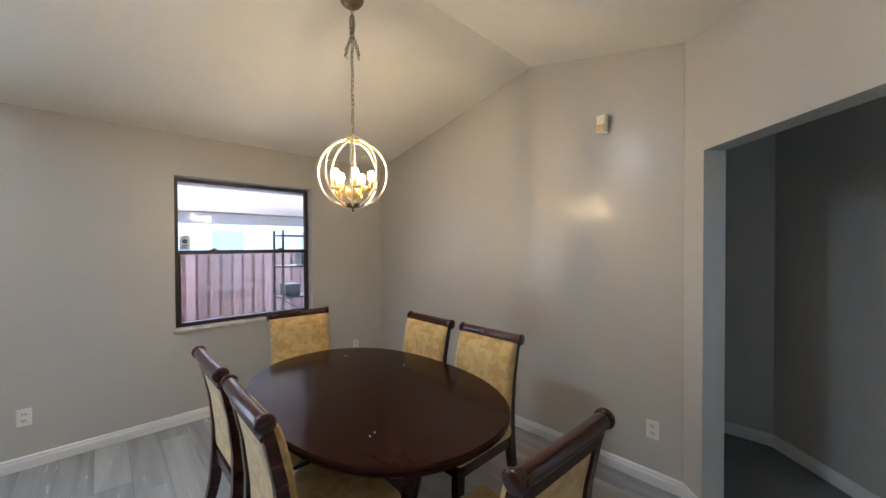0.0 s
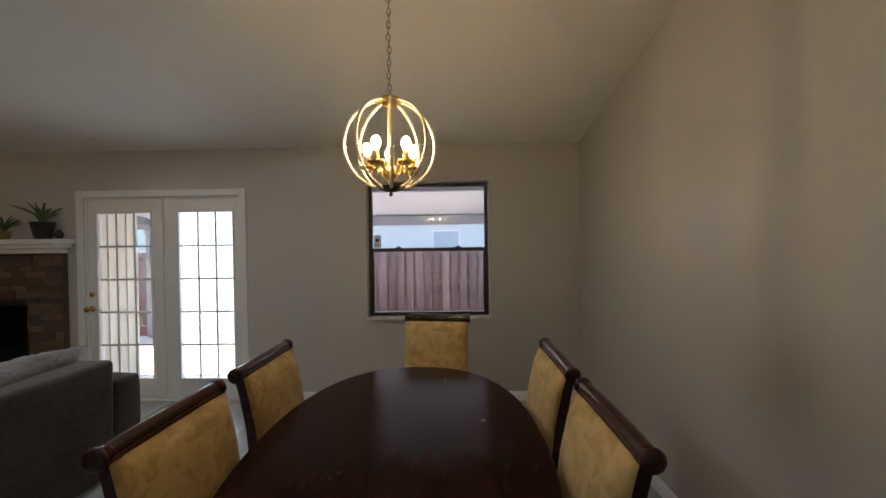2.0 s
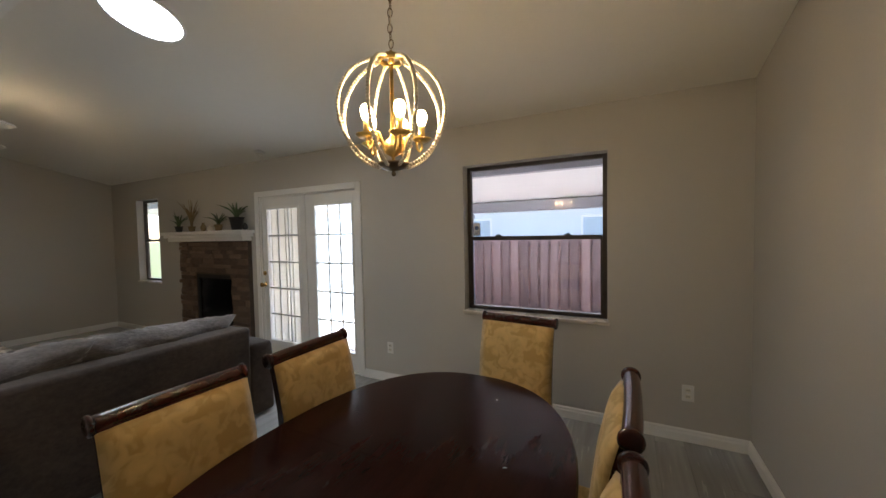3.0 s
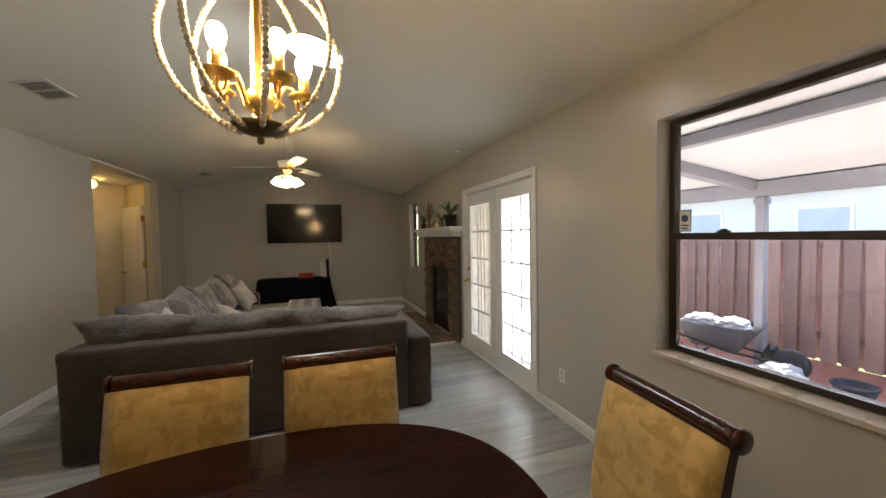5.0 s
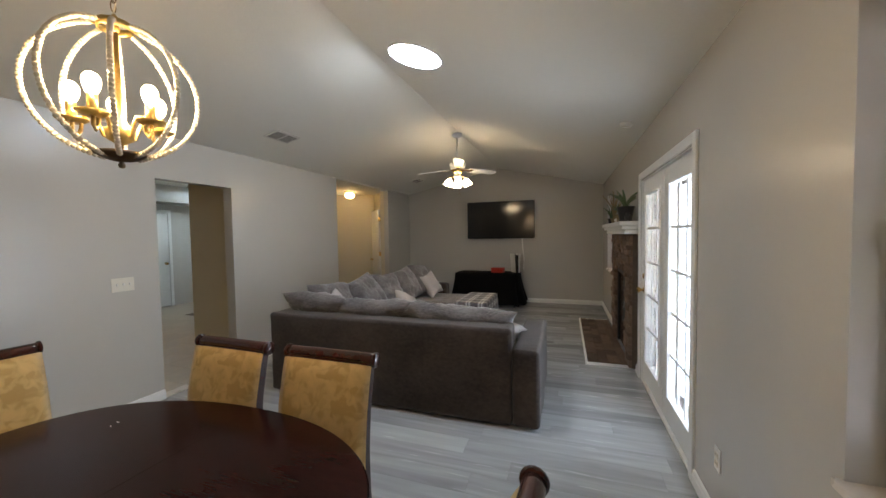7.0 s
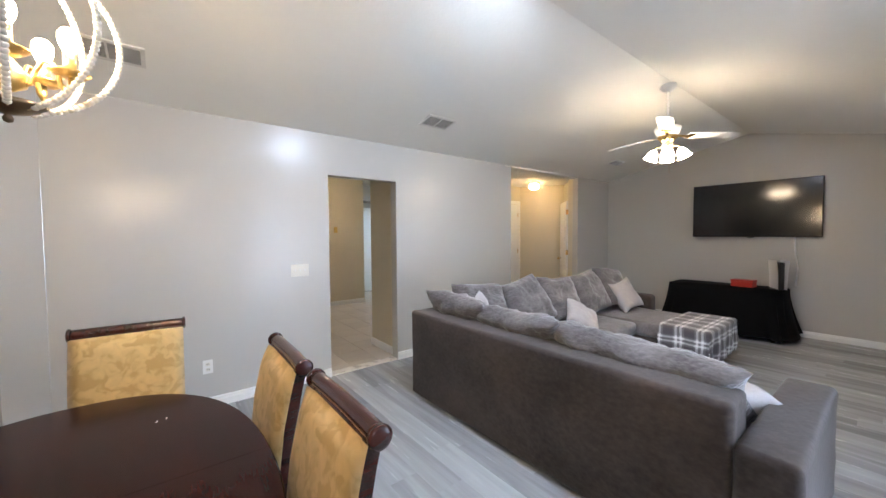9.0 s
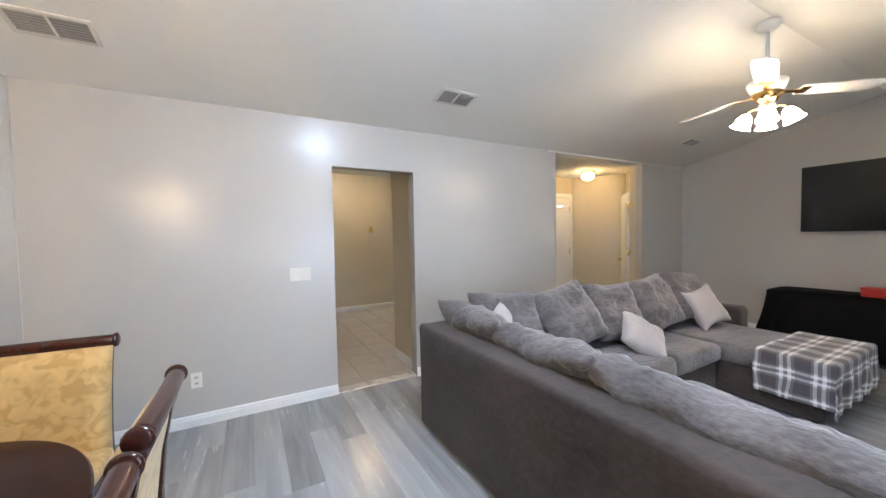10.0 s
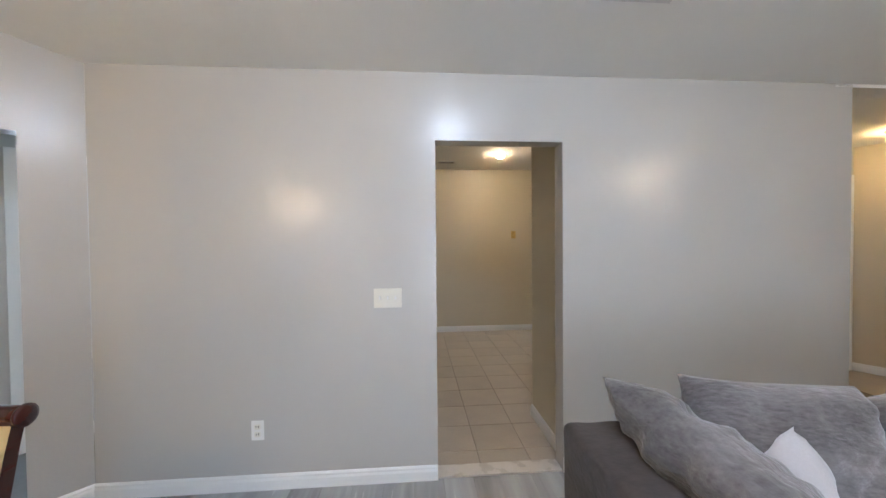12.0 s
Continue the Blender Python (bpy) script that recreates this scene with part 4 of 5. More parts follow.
# ---- dining chairs ----
BACK = [(-0.075, 0.0), (-0.03, 0.12), (0.005, 0.28), (0.02, 0.44), (0.018, 0.58), (0.0, 0.74), (-0.03, 0.88), (-0.05, 0.955)]


def along(path, z):
    for (y0, z0), (y1, z1) in zip(path, path[1:]):
        if z0 <= z <= z1:
            return y0 + (y1 - y0) * (z - z0) / (z1 - z0)
    return path[-1][0]


def build_chair():
    ch = thing("dining_chair", "dark mahogany dining chair upholstered in gold damask", "chair", None, "chairs round the table")
    for sx in (-1, 1):
        part("back_leg", ribbon(bmesh.new(), BACK, 0.036, [0.034, 0.04, 0.05, 0.056, 0.048, 0.042, 0.038, 0.036], sx * 0.200), M_MAHOG, ch)
        part("front_leg", ribbon(bmesh.new(), [(0.44, 0.0), (0.445, 0.14), (0.45, 0.3), (0.445, 0.40)], 0.045, [0.03, 0.036, 0.046, 0.05], sx * 0.2), M_MAHOG, ch)
        part("side_rail", boxes(((sx * 0.200 - 0.014, 0.035, 0.36), (sx * 0.200 + 0.014, 0.42, 0.425)), bevel=0.004), M_MAHOG, ch)
    part("front_rail", boxes(((-0.19, 0.43, 0.36), (0.19, 0.46, 0.425)), bevel=0.004), M_MAHOG, ch)
    part("lower_rail", boxes(((-0.2, 0.004, 0.40), (0.2, 0.034, 0.455)), bevel=0.004), M_MAHOG, ch)
    # rolled crest
    bm = bmesh.new()
    tube(bm, [(x, -0.052 - 0.006 * (1 - (x / 0.25) ** 2), 0.957) for x in (-0.23, -0.2, -0.1, 0, 0.1, 0.2, 0.23)], 0.0265, 16)
    for sx in (-1, 1):
        tube(bm, [(sx * 0.222, -0.052, 0.957), (sx * 0.226, -0.052, 0.957), (sx * 0.234, -0.052, 0.957), (sx * 0.238, -0.052, 0.957)], [0.027, 0.033, 0.033, 0.024], 16)
    part("crest_rail", bm, M_MAHOG, ch, "rolled mahogany crest rail", True)
    part("top_rail", box(bmesh.new(), (-0.2, -0.058, 0.885), (0.2, -0.03, 0.945), 0.004), M_MAHOG, ch)
    # upholstered back, proud of the frame at the front
    bm = bmesh.new()
    nu, nv = 10, 14
    grids = []
    for front in (1, 0):
        g = []
        for j in range(nv + 1):
            z = 0.47 + (0.938 - 0.47) * j / nv
            row = []
            for i in range(nu + 1):
                u, v = i / nu * 2 - 1, j / nv * 2 - 1
                puff = ((1 - abs(u) ** 6) * (1 - abs(v) ** 8)) ** 0.5
                y = along(BACK, z) + (0.027 + 0.028 * puff if front else -0.008 - 0.012 * puff)
                row.append(bm.verts.new((u * (0.228 if front else 0.182), y, z)))
            g.append(row)
        grids.append(g)
    for g, flip in zip(grids, (0, 1)):
        for j in range(nv):
            for i in range(nu):
                q = [g[j][i], g[j][i + 1], g[j + 1][i + 1], g[j + 1][i]]
                bm.faces.new(q[::-1] if flip else q)
    rim = lambda g: [*g[0], *[r[-1] for r in g[1:]], *g[-1][-2::-1], *[r[0] for r in g[-2:0:-1]]]
    a, b = rim(grids[0]), rim(grids[1])
    for i in range(len(a)):
        k = (i + 1) % len(a)
        bm.faces.new((a[i], b[i], b[k], a[k]))
    part("back_pad", bm, M_FABRIC, ch, "gold damask back pad with leaf pattern", True)
    bm = bmesh.new()
    box(bm, (-0.235, 0.03, 0.42), (0.235, 0.475, 0.50), 0.032, 4)
    for v in bm.verts:
        if v.co.z > 0.48:
            v.co.z += 0.02 * max(0, 1 - (v.co.x / 0.22) ** 2) * max(0, 1 - ((v.co.y - 0.25) / 0.22) ** 2)
    part("seat", bm, M_FABRIC, ch, "gold damask upholstered seat", True)
    return ch


chair = build_chair()
chair.matrix_basis = pose(0.742, 1.765, 0, 0, 0, -91)
for x, y, a in ((0.742, 2.345, -90), (2.025, 1.765, 90), (2.028, 2.332, 89), (1.477, 3.205, 173.5), (1.245, 0.885, -3)):
    copy_thing(chair, pose(x, y, 0, 0, 0, a))

# ---- beaded chandelier ----
CX, CY, CZ, CR = 1.345, 2.145, 1.907, 0.187
top = ceil_z(CY)
ch = thing("chandelier", "lit round chandelier of cream beaded hoops on a chain", "chandelier", pose(CX, CY, 0))
part("canopy", lathe([(0.0, 0.0), (0.062, 0.0), (0.064, -0.012), (0.05, -0.03), (0.02, -0.042), (0.0, -0.042)], 28, m=pose(0, 0, top - 0.004, -12)), M_CHAIN, ch, "dark brushed metal ceiling canopy", True)


def link_loop(bm, c, r1, r2, th, m):
    pts = [c + m @ Vector((r1 * math.cos(2 * math.pi * i / 12), 0, r2 * math.sin(2 * math.pi * i / 12))) for i in range(12)]
    tube(bm, pts, th, 5, True)


bm = bmesh.new()
z, k = top - 0.05, 0
while z > 2.125:
    link_loop(bm, Vector((0.002 * math.sin(k), 0, z)), 0.008, 0.016, 0.0017, Matrix.Rotation(math.pi / 2 * (k % 2) + 0.3, 3, "Z"))
    z, k = z - 0.0262, k + 1
part("chain", bm, M_CHAIN, ch, "aged metal chain", True)
bm = bmesh.new()
rc = random.Random(3)
for j in range(2):
    pts = [Vector((0.035 * math.sin(3.14 * i / 26) * math.cos(j * 2.6 + i * 0.22), 0.035 * math.sin(3.14 * i / 26) * math.sin(j * 2.6 + i * 0.22), top - 0.09 - 0.24 * (1 - abs(i / 13 - 1)) - 0.0 * j)) for i in range(27)]
    for i, p in enumerate(pts[1:-1]):
        link_loop(bm, p, 0.007, 0.013, 0.0016, Euler((rc.uniform(-0.7, 0.7), rc.uniform(-0.7, 0.7), 1.57 * (i % 2))).to_matrix())
part("slack_chain", bm, M_CHAIN, ch, "bundled slack chain below the canopy", True)
bm = bmesh.new()
tube(bm, [(0.004 * math.sin(i * 1.3), 0.004 * math.cos(i * 1.1), top - 0.05 - i * (top - 0.05 - 2.12) / 30) for i in range(31)], 0.0022, 6)
part("lamp_cord", bm, M_BEAD, ch)
part("top_ring", lathe([(0.035, CZ + CR - 0.012), (0.04, CZ + CR - 0.012), (0.04, CZ + CR + 0.008), (0.035, CZ + CR + 0.008)], 28, ring=True), M_GOLD, ch, "", True)
part("top_loop", lathe([(0.006, 2.075), (0.012, 2.085), (0.008, 2.1), (0.01, 2.115), (0.004, 2.125)], 16), M_GOLD, ch, "", True)
part("stem", lathe([(0.006, 1.72), (0.006, 1.76), (0.03, 1.775), (0.034, 1.80), (0.02, 1.82), (0.008, 1.835), (0.0065, 2.08)], 20), M_GOLD, ch, "gilt centre stem", True)
part("bottom_cap", lathe([(0.0, 1.694), (0.007, 1.697), (0.009, 1.705), (0.005, 1.712), (0.028, 1.717), (0.058, 1.73), (0.062, 1.738), (0.0, 1.738)], 28), M_CHAIN, ch, "", True)
bead_bm = bmesh.new()
bmesh.ops.create_icosphere(bead_bm, subdivisions=2, radius=0.0072)
bead_v = [v.co.copy() for v in bead_bm.verts]
bead_f = [[v.index for v in f.verts] for f in bead_bm.faces]
bead_bm.free()
vs, fs = [], []
nb = 44
for h in range(8):
    wire = bmesh.new()
    a = math.radians(45 * h + 12)
    tube(wire, [(CR * math.sin(t) * math.cos(a), CR * math.sin(t) * math.sin(a), CZ + CR * math.cos(t)) for t in [math.radians(12 + 156 * q / 24) for q in range(25)]], 0.0026, 6)
    part("hoop", wire, M_GOLD, ch, "", True)
    for i in range(nb):
        t = math.radians(17) + math.radians(146) * i / (nb - 1)
        c = Vector((CR * math.sin(t) * math.cos(a), CR * math.sin(t) * math.sin(a), CZ + CR * math.cos(t)))
        base = len(vs)
        vs += [c + v for v in bead_v]
        fs += [[base + q for q in f] for f in bead_f]
bead_mesh = bpy.data.meshes.new("bead_strand")
bead_mesh.from_pydata(vs, [], fs)
bead_mesh.shade_smooth()
bead_mesh.materials.append(M_BEAD)
beads = new("bead_strand", bead_mesh)
beads.parent = ch
tagged(beads, "cream wooden beads strung along the hoops", kind="stuff")
for i in range(5):
    a = 72 * i + 30
    rot = pose(0, 0, 0, 0, 0, a)
    bm = bmesh.new()
    tube(bm, [(0.02, 0, 1.775), (0.036, 0, 1.785), (0.045, 0, 1.815), (0.056, 0, 1.838), (0.072, 0, 1.836), (0.08, 0, 1.815), (0.083, 0, 1.79), (0.092, 0, 1.778), (0.1, 0, 1.79), (0.1, 0, 1.815)], 0.0048, 8)
    arm = part("arm", bm, M_GOLD, ch, "gilt scrolled arm", True, rot)
    part("drip_plate", lathe([(0.0, 1.812), (0.024, 1.812), (0.036, 1.821), (0.036, 1.823), (0.012, 1.818), (0.0, 1.818)], 20), M_GOLD, arm, "", True, pose(0.1, 0, 0))
    part("candle_sleeve", lathe([(0.0, 1.818), (0.0115, 1.818), (0.0115, 1.866), (0.0, 1.866)], 16), M_GOLD, arm, "", True, pose(0.1, 0, 0))
    part("bulb", lathe([(0.008, 1.866), (0.012, 1.872), (0.017, 1.884), (0.0195, 1.896), (0.018, 1.909), (0.012, 1.919), (0.003, 1.923)], 16), M_BULB, arm, "glowing round candle bulb", True, pose(0.1, 0, 0))
    part("filament", lathe([(0.0015, 1.868), (0.004, 1.876), (0.0045, 1.892), (0.004, 1.906), (0.0015, 1.912)], 10), M_FILAMENT, arm, "", True, pose(0.1, 0, 0))

# ---- ceiling fan ----
fan = thing("ceiling_fan", "white ceiling fan with brass fittings and lit tulip shades", "ceiling fan", pose(-2.905, 1.89, -0.03))
ft = ceil_z(1.89) + 0.03
part("canopy", lathe([(0.0, 0.0), (0.07, 0.0), (0.07, -0.03), (0.045, -0.06), (0.015, -0.07), (0.0, -0.07)], 28, m=pose(0, 0, ft + 0.004)), M_WHITE, fan, "", True)
part("downrod", lathe([(0.011, 2.53), (0.011, ft - 0.06)], 16), M_WHITE, fan, "", True)
part("motor", lathe([(0.0, 2.535), (0.04, 2.533), (0.112, 2.528), (0.118, 2.518), (0.108, 2.485), (0.092, 2.45), (0.0, 2.444)], 36), M_WHITE, fan, "white motor housing", True)
part("brass_band", lathe([(0.06, 2.442), (0.09, 2.442), (0.095, 2.43), (0.065, 2.40), (0.05, 2.375), (0.0, 2.37)], 36), M_BRASS, fan, "polished brass band", True)
part("switch_housing", lathe([(0.0, 2.372), (0.045, 2.372), (0.05, 2.34), (0.04, 2.315), (0.0, 2.31)], 28), M_WHITE, fan, "", True)
for a in (142, 254, 18):
    bm = bmesh.new()
    pts = [(0.2, -0.055), (0.3, -0.062), (0.6, -0.07), (0.68, -0.06), (0.705, -0.03), (0.705, 0.03), (0.68, 0.06), (0.6, 0.07), (0.3, 0.062), (0.2, 0.055)]
    prism(pts, -0.004, 0.004, bm)
    blade = part("blade", bm, M_WHITE, fan, "white fan blade", m=pose(0, 0, 2.455, -11, 0, a))
    part("blade_iron", boxes(((0.09, -0.018, -0.012), (0.23, 0.018, -0.005)), ((0.2, -0.045, -0.009), (0.26, 0.045, -0.0045)), bevel=0.002), M_BRASS, blade)
for i in range(4):
    a = 90 * i + 20
    bm = bmesh.new()
    tube(bm, [(0.035, 0, 2.335), (0.07, 0, 2.345), (0.10, 0, 2.335), (0.108, 0, 2.31)], 0.008, 8)
    arm = part("lamp_arm", bm, M_BRASS, fan, "", True, pose(0, 0, 0, 0, 0, a))
    part("tulip_shade", lathe([(0.022, 0.0), (0.035, -0.015), (0.05, -0.05), (0.052, -0.075), (0.066, -0.10), (0.062, -0.10), (0.048, -0.076), (0.03, -0.02), (0.0, -0.012)], 20, m=pose(0.108, 0, 2.312, 0, -24)), M_FANSHADE, arm, "glowing frosted tulip shade", True)
bm = bmesh.new()
tube(bm, [(0.03, 0.03, 2.32), (0.031, 0.03, 2.16), (0.03, 0.031, 2.08)], 0.0015, 5)
part("pull_chain", bm, M_BRASS, fan)


# ---- sectional sofa ----
def soft_box(lo, hi, r, seed, amp=0.008, cuts=5):
    """An upholstered block: rounded edges and a slightly uneven surface."""
    bm = bmesh.new()
    box(bm, lo, hi, r, 4)
    long_edges = [e for e in bm.edges if e.calc_length() > 0.18]
    bmesh.ops.subdivide_edges(bm, edges=long_edges, cuts=cuts, use_grid_fill=True)
    bm.normal_update()
    for v in bm.verts:
        q = noise.noise(v.co * 4.5 + Vector((seed * 7.1, 0, 0))) + 0.5 * noise.noise(v.co * 11 + Vector((0, seed * 3.3, 0)))
        v.co += v.normal * amp * q
    return bm


def cushion(w, d, h, seed, n=22, wrinkle=0.012, pinch=0.10, slump=0.0):
    """A stuffed pillow with pinched edges, pulled-out corners and creases, lying flat about its centre."""
    bm = bmesh.new()
    off = Vector((seed * 5.7, seed * 2.1, seed * 9.3))

    def place(i, j, side):
        u, v = i / n * 2 - 1, j / n * 2 - 1
        x = u * w / 2 * (1 - pinch * (1 - v * v) * u * u)
        y = v * d / 2 * (1 - pinch * (1 - u * u) * v * v)
        t = max(0.0, (1 - u ** 4) * (1 - v ** 4)) ** 0.55
        p = Vector((x, y, 0))
        edge = min(1.0, 3 * (1 - max(abs(u), abs(v))))
        cr = noise.noise(p * 7 + off) * 0.9 + noise.noise(Vector((x * 5, y * 22, side)) + off) * 0.7 * (1 - edge * 0.4) + 0.4 * noise.noise(p * 26 + off)
        z = side * (h / 2) * t + wrinkle * cr * (0.25 + t)
        z += 0.02 * math.sin(3 * u + seed) * (1 - t)
        y -= slump * (v > 0) * v * v * 0.06
        return Vector((x, y, z))
    edge_v, grids = {}, []
    for side in (1, -1):
        g = [[None] * (n + 1) for _ in range(n + 1)]
        for i in range(n + 1):
            for j in range(n + 1):
                if i in (0, n) or j in (0, n):
                    if (i, j) not in edge_v:
                        edge_v[i, j] = bm.verts.new(place(i, j, 1))
                    g[i][j] = edge_v[i, j]
                else:
                    g[i][j] = bm.verts.new(place(i, j, side))
        for i in range(n):
            for j in range(n):
                q = [g[i][j], g[i + 1][j], g[i + 1][j + 1], g[i][j + 1]]
                bm.faces.new(q if side > 0 else q[::-1])
    return bm


sofa = thing("sectional_sofa", "large grey plush sectional sofa with loose back cushions and a chaise", "sofa", pose(0, 0, 0))
part("back_east", soft_box((-0.90, 0.65, 0.02), (-0.645, 2.955, 0.765), 0.028, 1, 0.008, 9), M_SOFA_SHADE, sofa, "", True)
part("back_south", soft_box((-4.18, 0.65, 0.02), (-0.902, 0.90, 0.76), 0.03, 2, 0.006, 9), M_SOFA_SHADE, sofa, "", True)
part("arm_north", soft_box((-1.74, 2.957, 0.02), (-0.648, 3.165, 0.615), 0.032, 3, 0.008), M_SOFA_SHADE, sofa, "", True)
part("arm_west", soft_box((-4.20, 0.912, 0.02), (-3.97, 1.33, 0.62), 0.06, 4, 0.006), M_SOFA_SHADE, sofa, "", True)
part("base_east", soft_box((-1.66, 0.915, 0.02), (-0.90, 2.95, 0.30), 0.02, 5, 0.003), M_SOFA_SHADE, sofa, "", True)
part("base_south", soft_box((-3.08, 0.915, 0.02), (-1.67, 1.52, 0.30), 0.02, 6, 0.003), M_SOFA_SHADE, sofa, "", True)
part("base_chaise", soft_box((-3.94, 0.915, 0.02), (-3.10, 2.18, 0.30), 0.02, 7, 0.003), M_SOFA_SHADE, sofa, "", True)
for k, (xa, xb, ya, yb) in enumerate(((-1.70, -0.91, 1.58, 2.26), (-1.70, -0.91, 2.27, 2.95), (-1.70, -0.91, 0.915, 1.57), (-2.39, -1.71, 0.915, 1.57), (-3.08, -2.40, 0.915, 1.57), (-3.94, -3.09, 0.915, 2.22))):
    part("seat_cushion", soft_box((xa, ya, 0.295), (xb, yb, 0.455), 0.05, 10 + k, 0.012), M_SOFA_LIGHT, sofa, "", True)
for x, y in ((-0.7, 0.75), (-0.72, 3.1), (-1.66, 3.1), (-4.1, 0.75), (-3.15, 2.12), (-3.88, 2.12), (-3.0, 1.46)):
    part("foot", lathe([(0.022, 0.0), (0.028, 0.022)], 14), M_BLACK, sofa, "", m=pose(x, y, 0))
# limp cushions slung over the east back
for k, (y, w, lean, z, dx) in enumerate(((1.02, 0.72, -52, 0.725, -0.97), (1.67, 0.84, -47, 0.70, -0.99), (2.45, 1.04, -42, 0.69, -1.01))):
    m = Matrix.Translation((dx, y, z)) @ pose(0, 0, 0, 0, lean, 0) @ pose(0, 0, 0, 0, 0, 90 + (3, -4, 3)[k])
    part("back_cushion", cushion(w, 0.52, 0.21, 21 + k, 36, wrinkle=0.036, pinch=0.10), M_SOFA_LIGHT, sofa, "limp grey back cushion", True, m)
# upright cushions along the south back
for k, (x, w, lean, z, y, spin) in enumerate(((-1.23, 0.60, 62, 0.75, 0.98, 6), (-1.80, 0.60, 58, 0.755, 1.04, -9), (-2.38, 0.62, 62, 0.725, 1.03, 4), (-2.98, 0.62, 60, 0.735, 1.03, -6), (-3.58, 0.62, 64, 0.745, 1.02, 6))):
    m = Matrix.Translation((x, y, z)) @ pose(0, 0, 0, -lean - 180, 0, 0) @ pose(0, 0, 0, 0, 0, spin)
    part("back_cushion", cushion(w, 0.52, 0.20, 31 + k, 30, wrinkle=0.024, pinch=0.05), M_SOFA_LIGHT, sofa, "plump grey back cushion", True, m)
for k, (x, y, z, rx, rz, spin, w, lab) in enumerate(((-2.36, 1.31, 0.565, -40, 4, 40, 0.40, "pale grey square throw pillow lying on the sofa"), (-3.56, 1.20, 0.655, -60, -10, 10, 0.42, "pale pinkish throw pillow leaning in the sofa corner"),
                                                    (-1.03, 1.12, 0.745, 80, 56, 52, 0.31, "white throw pillow between the grey sofa cushions"), (-1.28, 2.80, 0.555, 18, 12, 20, 0.34, "pale throw pillow at the end of the sofa"))):
    p = part("throw_pillow", cushion(w, w, 0.15, 41 + k, 24, 0.016, 0.16), M_PILLOW, None, "", True, Matrix.Translation((x, y, z)) @ pose(0, 0, 0, 0, 0, rz) @ pose(0, 0, 0, rx, 0, 0) @ pose(0, 0, 0, 0, 0, spin))
    tagged(p, lab, "pillow", "throw pillows")

# plaid blanket over the chaise
bm = bmesh.new()
uv = bm.loops.layers.uv.new("UVMap")
ns, ntt = 44, 40
grid = {}
for i in range(ns + 1):
    for j in range(ntt + 1):
        s, t = -0.88 + 1.22 * i / ns, -0.46 + 0.82 * j / ntt
        ds, dt = max(0.0, s), max(0.0, t)
        dn = noise.noise(Vector((s * 6, t * 6, 3)))
        hang = math.hypot(ds, dt)
        x = -3.07 + min(s, 0) + 0.02 * (ds > 0) + 0.02 * dn * min(1, hang * 6)
        y = 2.245 + min(t, 0) + 0.02 * dn * min(1, hang * 6) + (0.012 * math.sin(x * 30) * min(1, dt * 5))
        z = 0.475 + 0.012 * dn - hang * 0.94
        grid[i, j] = (bm.verts.new((x, y, max(z, 0.10 + 0.02 * dn))), (s, t))
for i in range(ns):
    for j in range(ntt):
        q = [grid[i, j], grid[i + 1, j], grid[i + 1, j + 1], grid[i, j + 1]]
        f = bm.faces.new([v for v, _ in q])
        for lp, (_, st) in zip(f.loops, q):
            lp[uv].uv = st
bl = part("blanket", bm, M_PLAID, None, "", True)
sol = bl.modifiers.new("thickness", "SOLIDIFY")
sol.thickness, sol.offset = 0.008, 1.0
tagged(bl, "grey and white plaid blanket draped over the chaise end", "blanket")

# ---- television wall ----
tv = thing("television", "large black wall-mounted flat television", "television", pose(-5.725, 2.0, 1.788))
part("bezel", boxes(((-0.045, -0.732, -0.405), (-0.004, 0.732, 0.405)), bevel=0.006), M_BLACK, tv)
part("screen", boxes(((-0.0035, -0.722, -0.392), (0.0, 0.722, 0.396))), M_SCREEN, tv, "glossy dark screen")
part("wall_bracket", boxes(((-0.114, -0.2, -0.15), (-0.046, 0.2, 0.15)), bevel=0.004), M_BLACK, tv)
part("sensor_bar", boxes(((-0.02, -0.04, -0.417), (-0.006, 0.04, -0.4051)), bevel=0.003), M_BLACK, tv)
bm = bmesh.new()
tube(bm, [(-5.79, 2.46, 1.42), (-5.81, 2.47, 1.2), (-5.80, 2.5, 0.95), (-5.79, 2.49, 0.7)], 0.012, 8)
tagged(part("cable_cover", bm, M_WHITE, None, "", True), "white cable run below the television on the wall", "cable")

stand = thing("media_table", "low table fully draped in black cloth", "table", pose(-5.42, 1.79, 0))
part("tabletop", boxes(((-0.3, -0.63, 0.63), (0.27, 0.63, 0.66)), bevel=0.004), M_BLACK, stand)
for sx in (-0.26, 0.23):
    for sy in (-0.58, 0.58):
        part("leg", boxes(((sx - 0.02, sy - 0.02, 0), (sx + 0.02, sy + 0.02, 0.63))), M_BLACK, stand)
bm = bmesh.new()
rings = []
for lev in range(9):
    f = lev / 8
    ring = []
    for i in range(96):
        t = 2 * math.pi * i / 96
        c, s = math.cos(t), math.sin(t)
        px, py = 0.33 * math.copysign(abs(c) ** 0.3, c), 0.67 * math.copysign(abs(s) ** 0.3, s)
        fold = 0.03 * math.sin(t * 13 + 1.5 * noise.noise(Vector((c * 2, s * 2, 0)))) + 0.05 * noise.noise(Vector((c * 3, s * 3, 1)))
        gr = 1 + (0.03 + 0.12 * f) * f
        px, py = min(px * gr + c * (fold * f), 9), py * gr + s * fold * f
        ring.append(bm.verts.new((max(px, -0.35), py, 0.675 - 0.62 * f + (0.012 * math.sin(t * 7) * f))))
    rings.append(ring)
for a, b in zip(rings, rings[1:]):
    for i in range(96):
        bm.faces.new((a[i], a[(i + 1) % 96], b[(i + 1) % 96], b[i]))
bm.faces.new(rings[0])
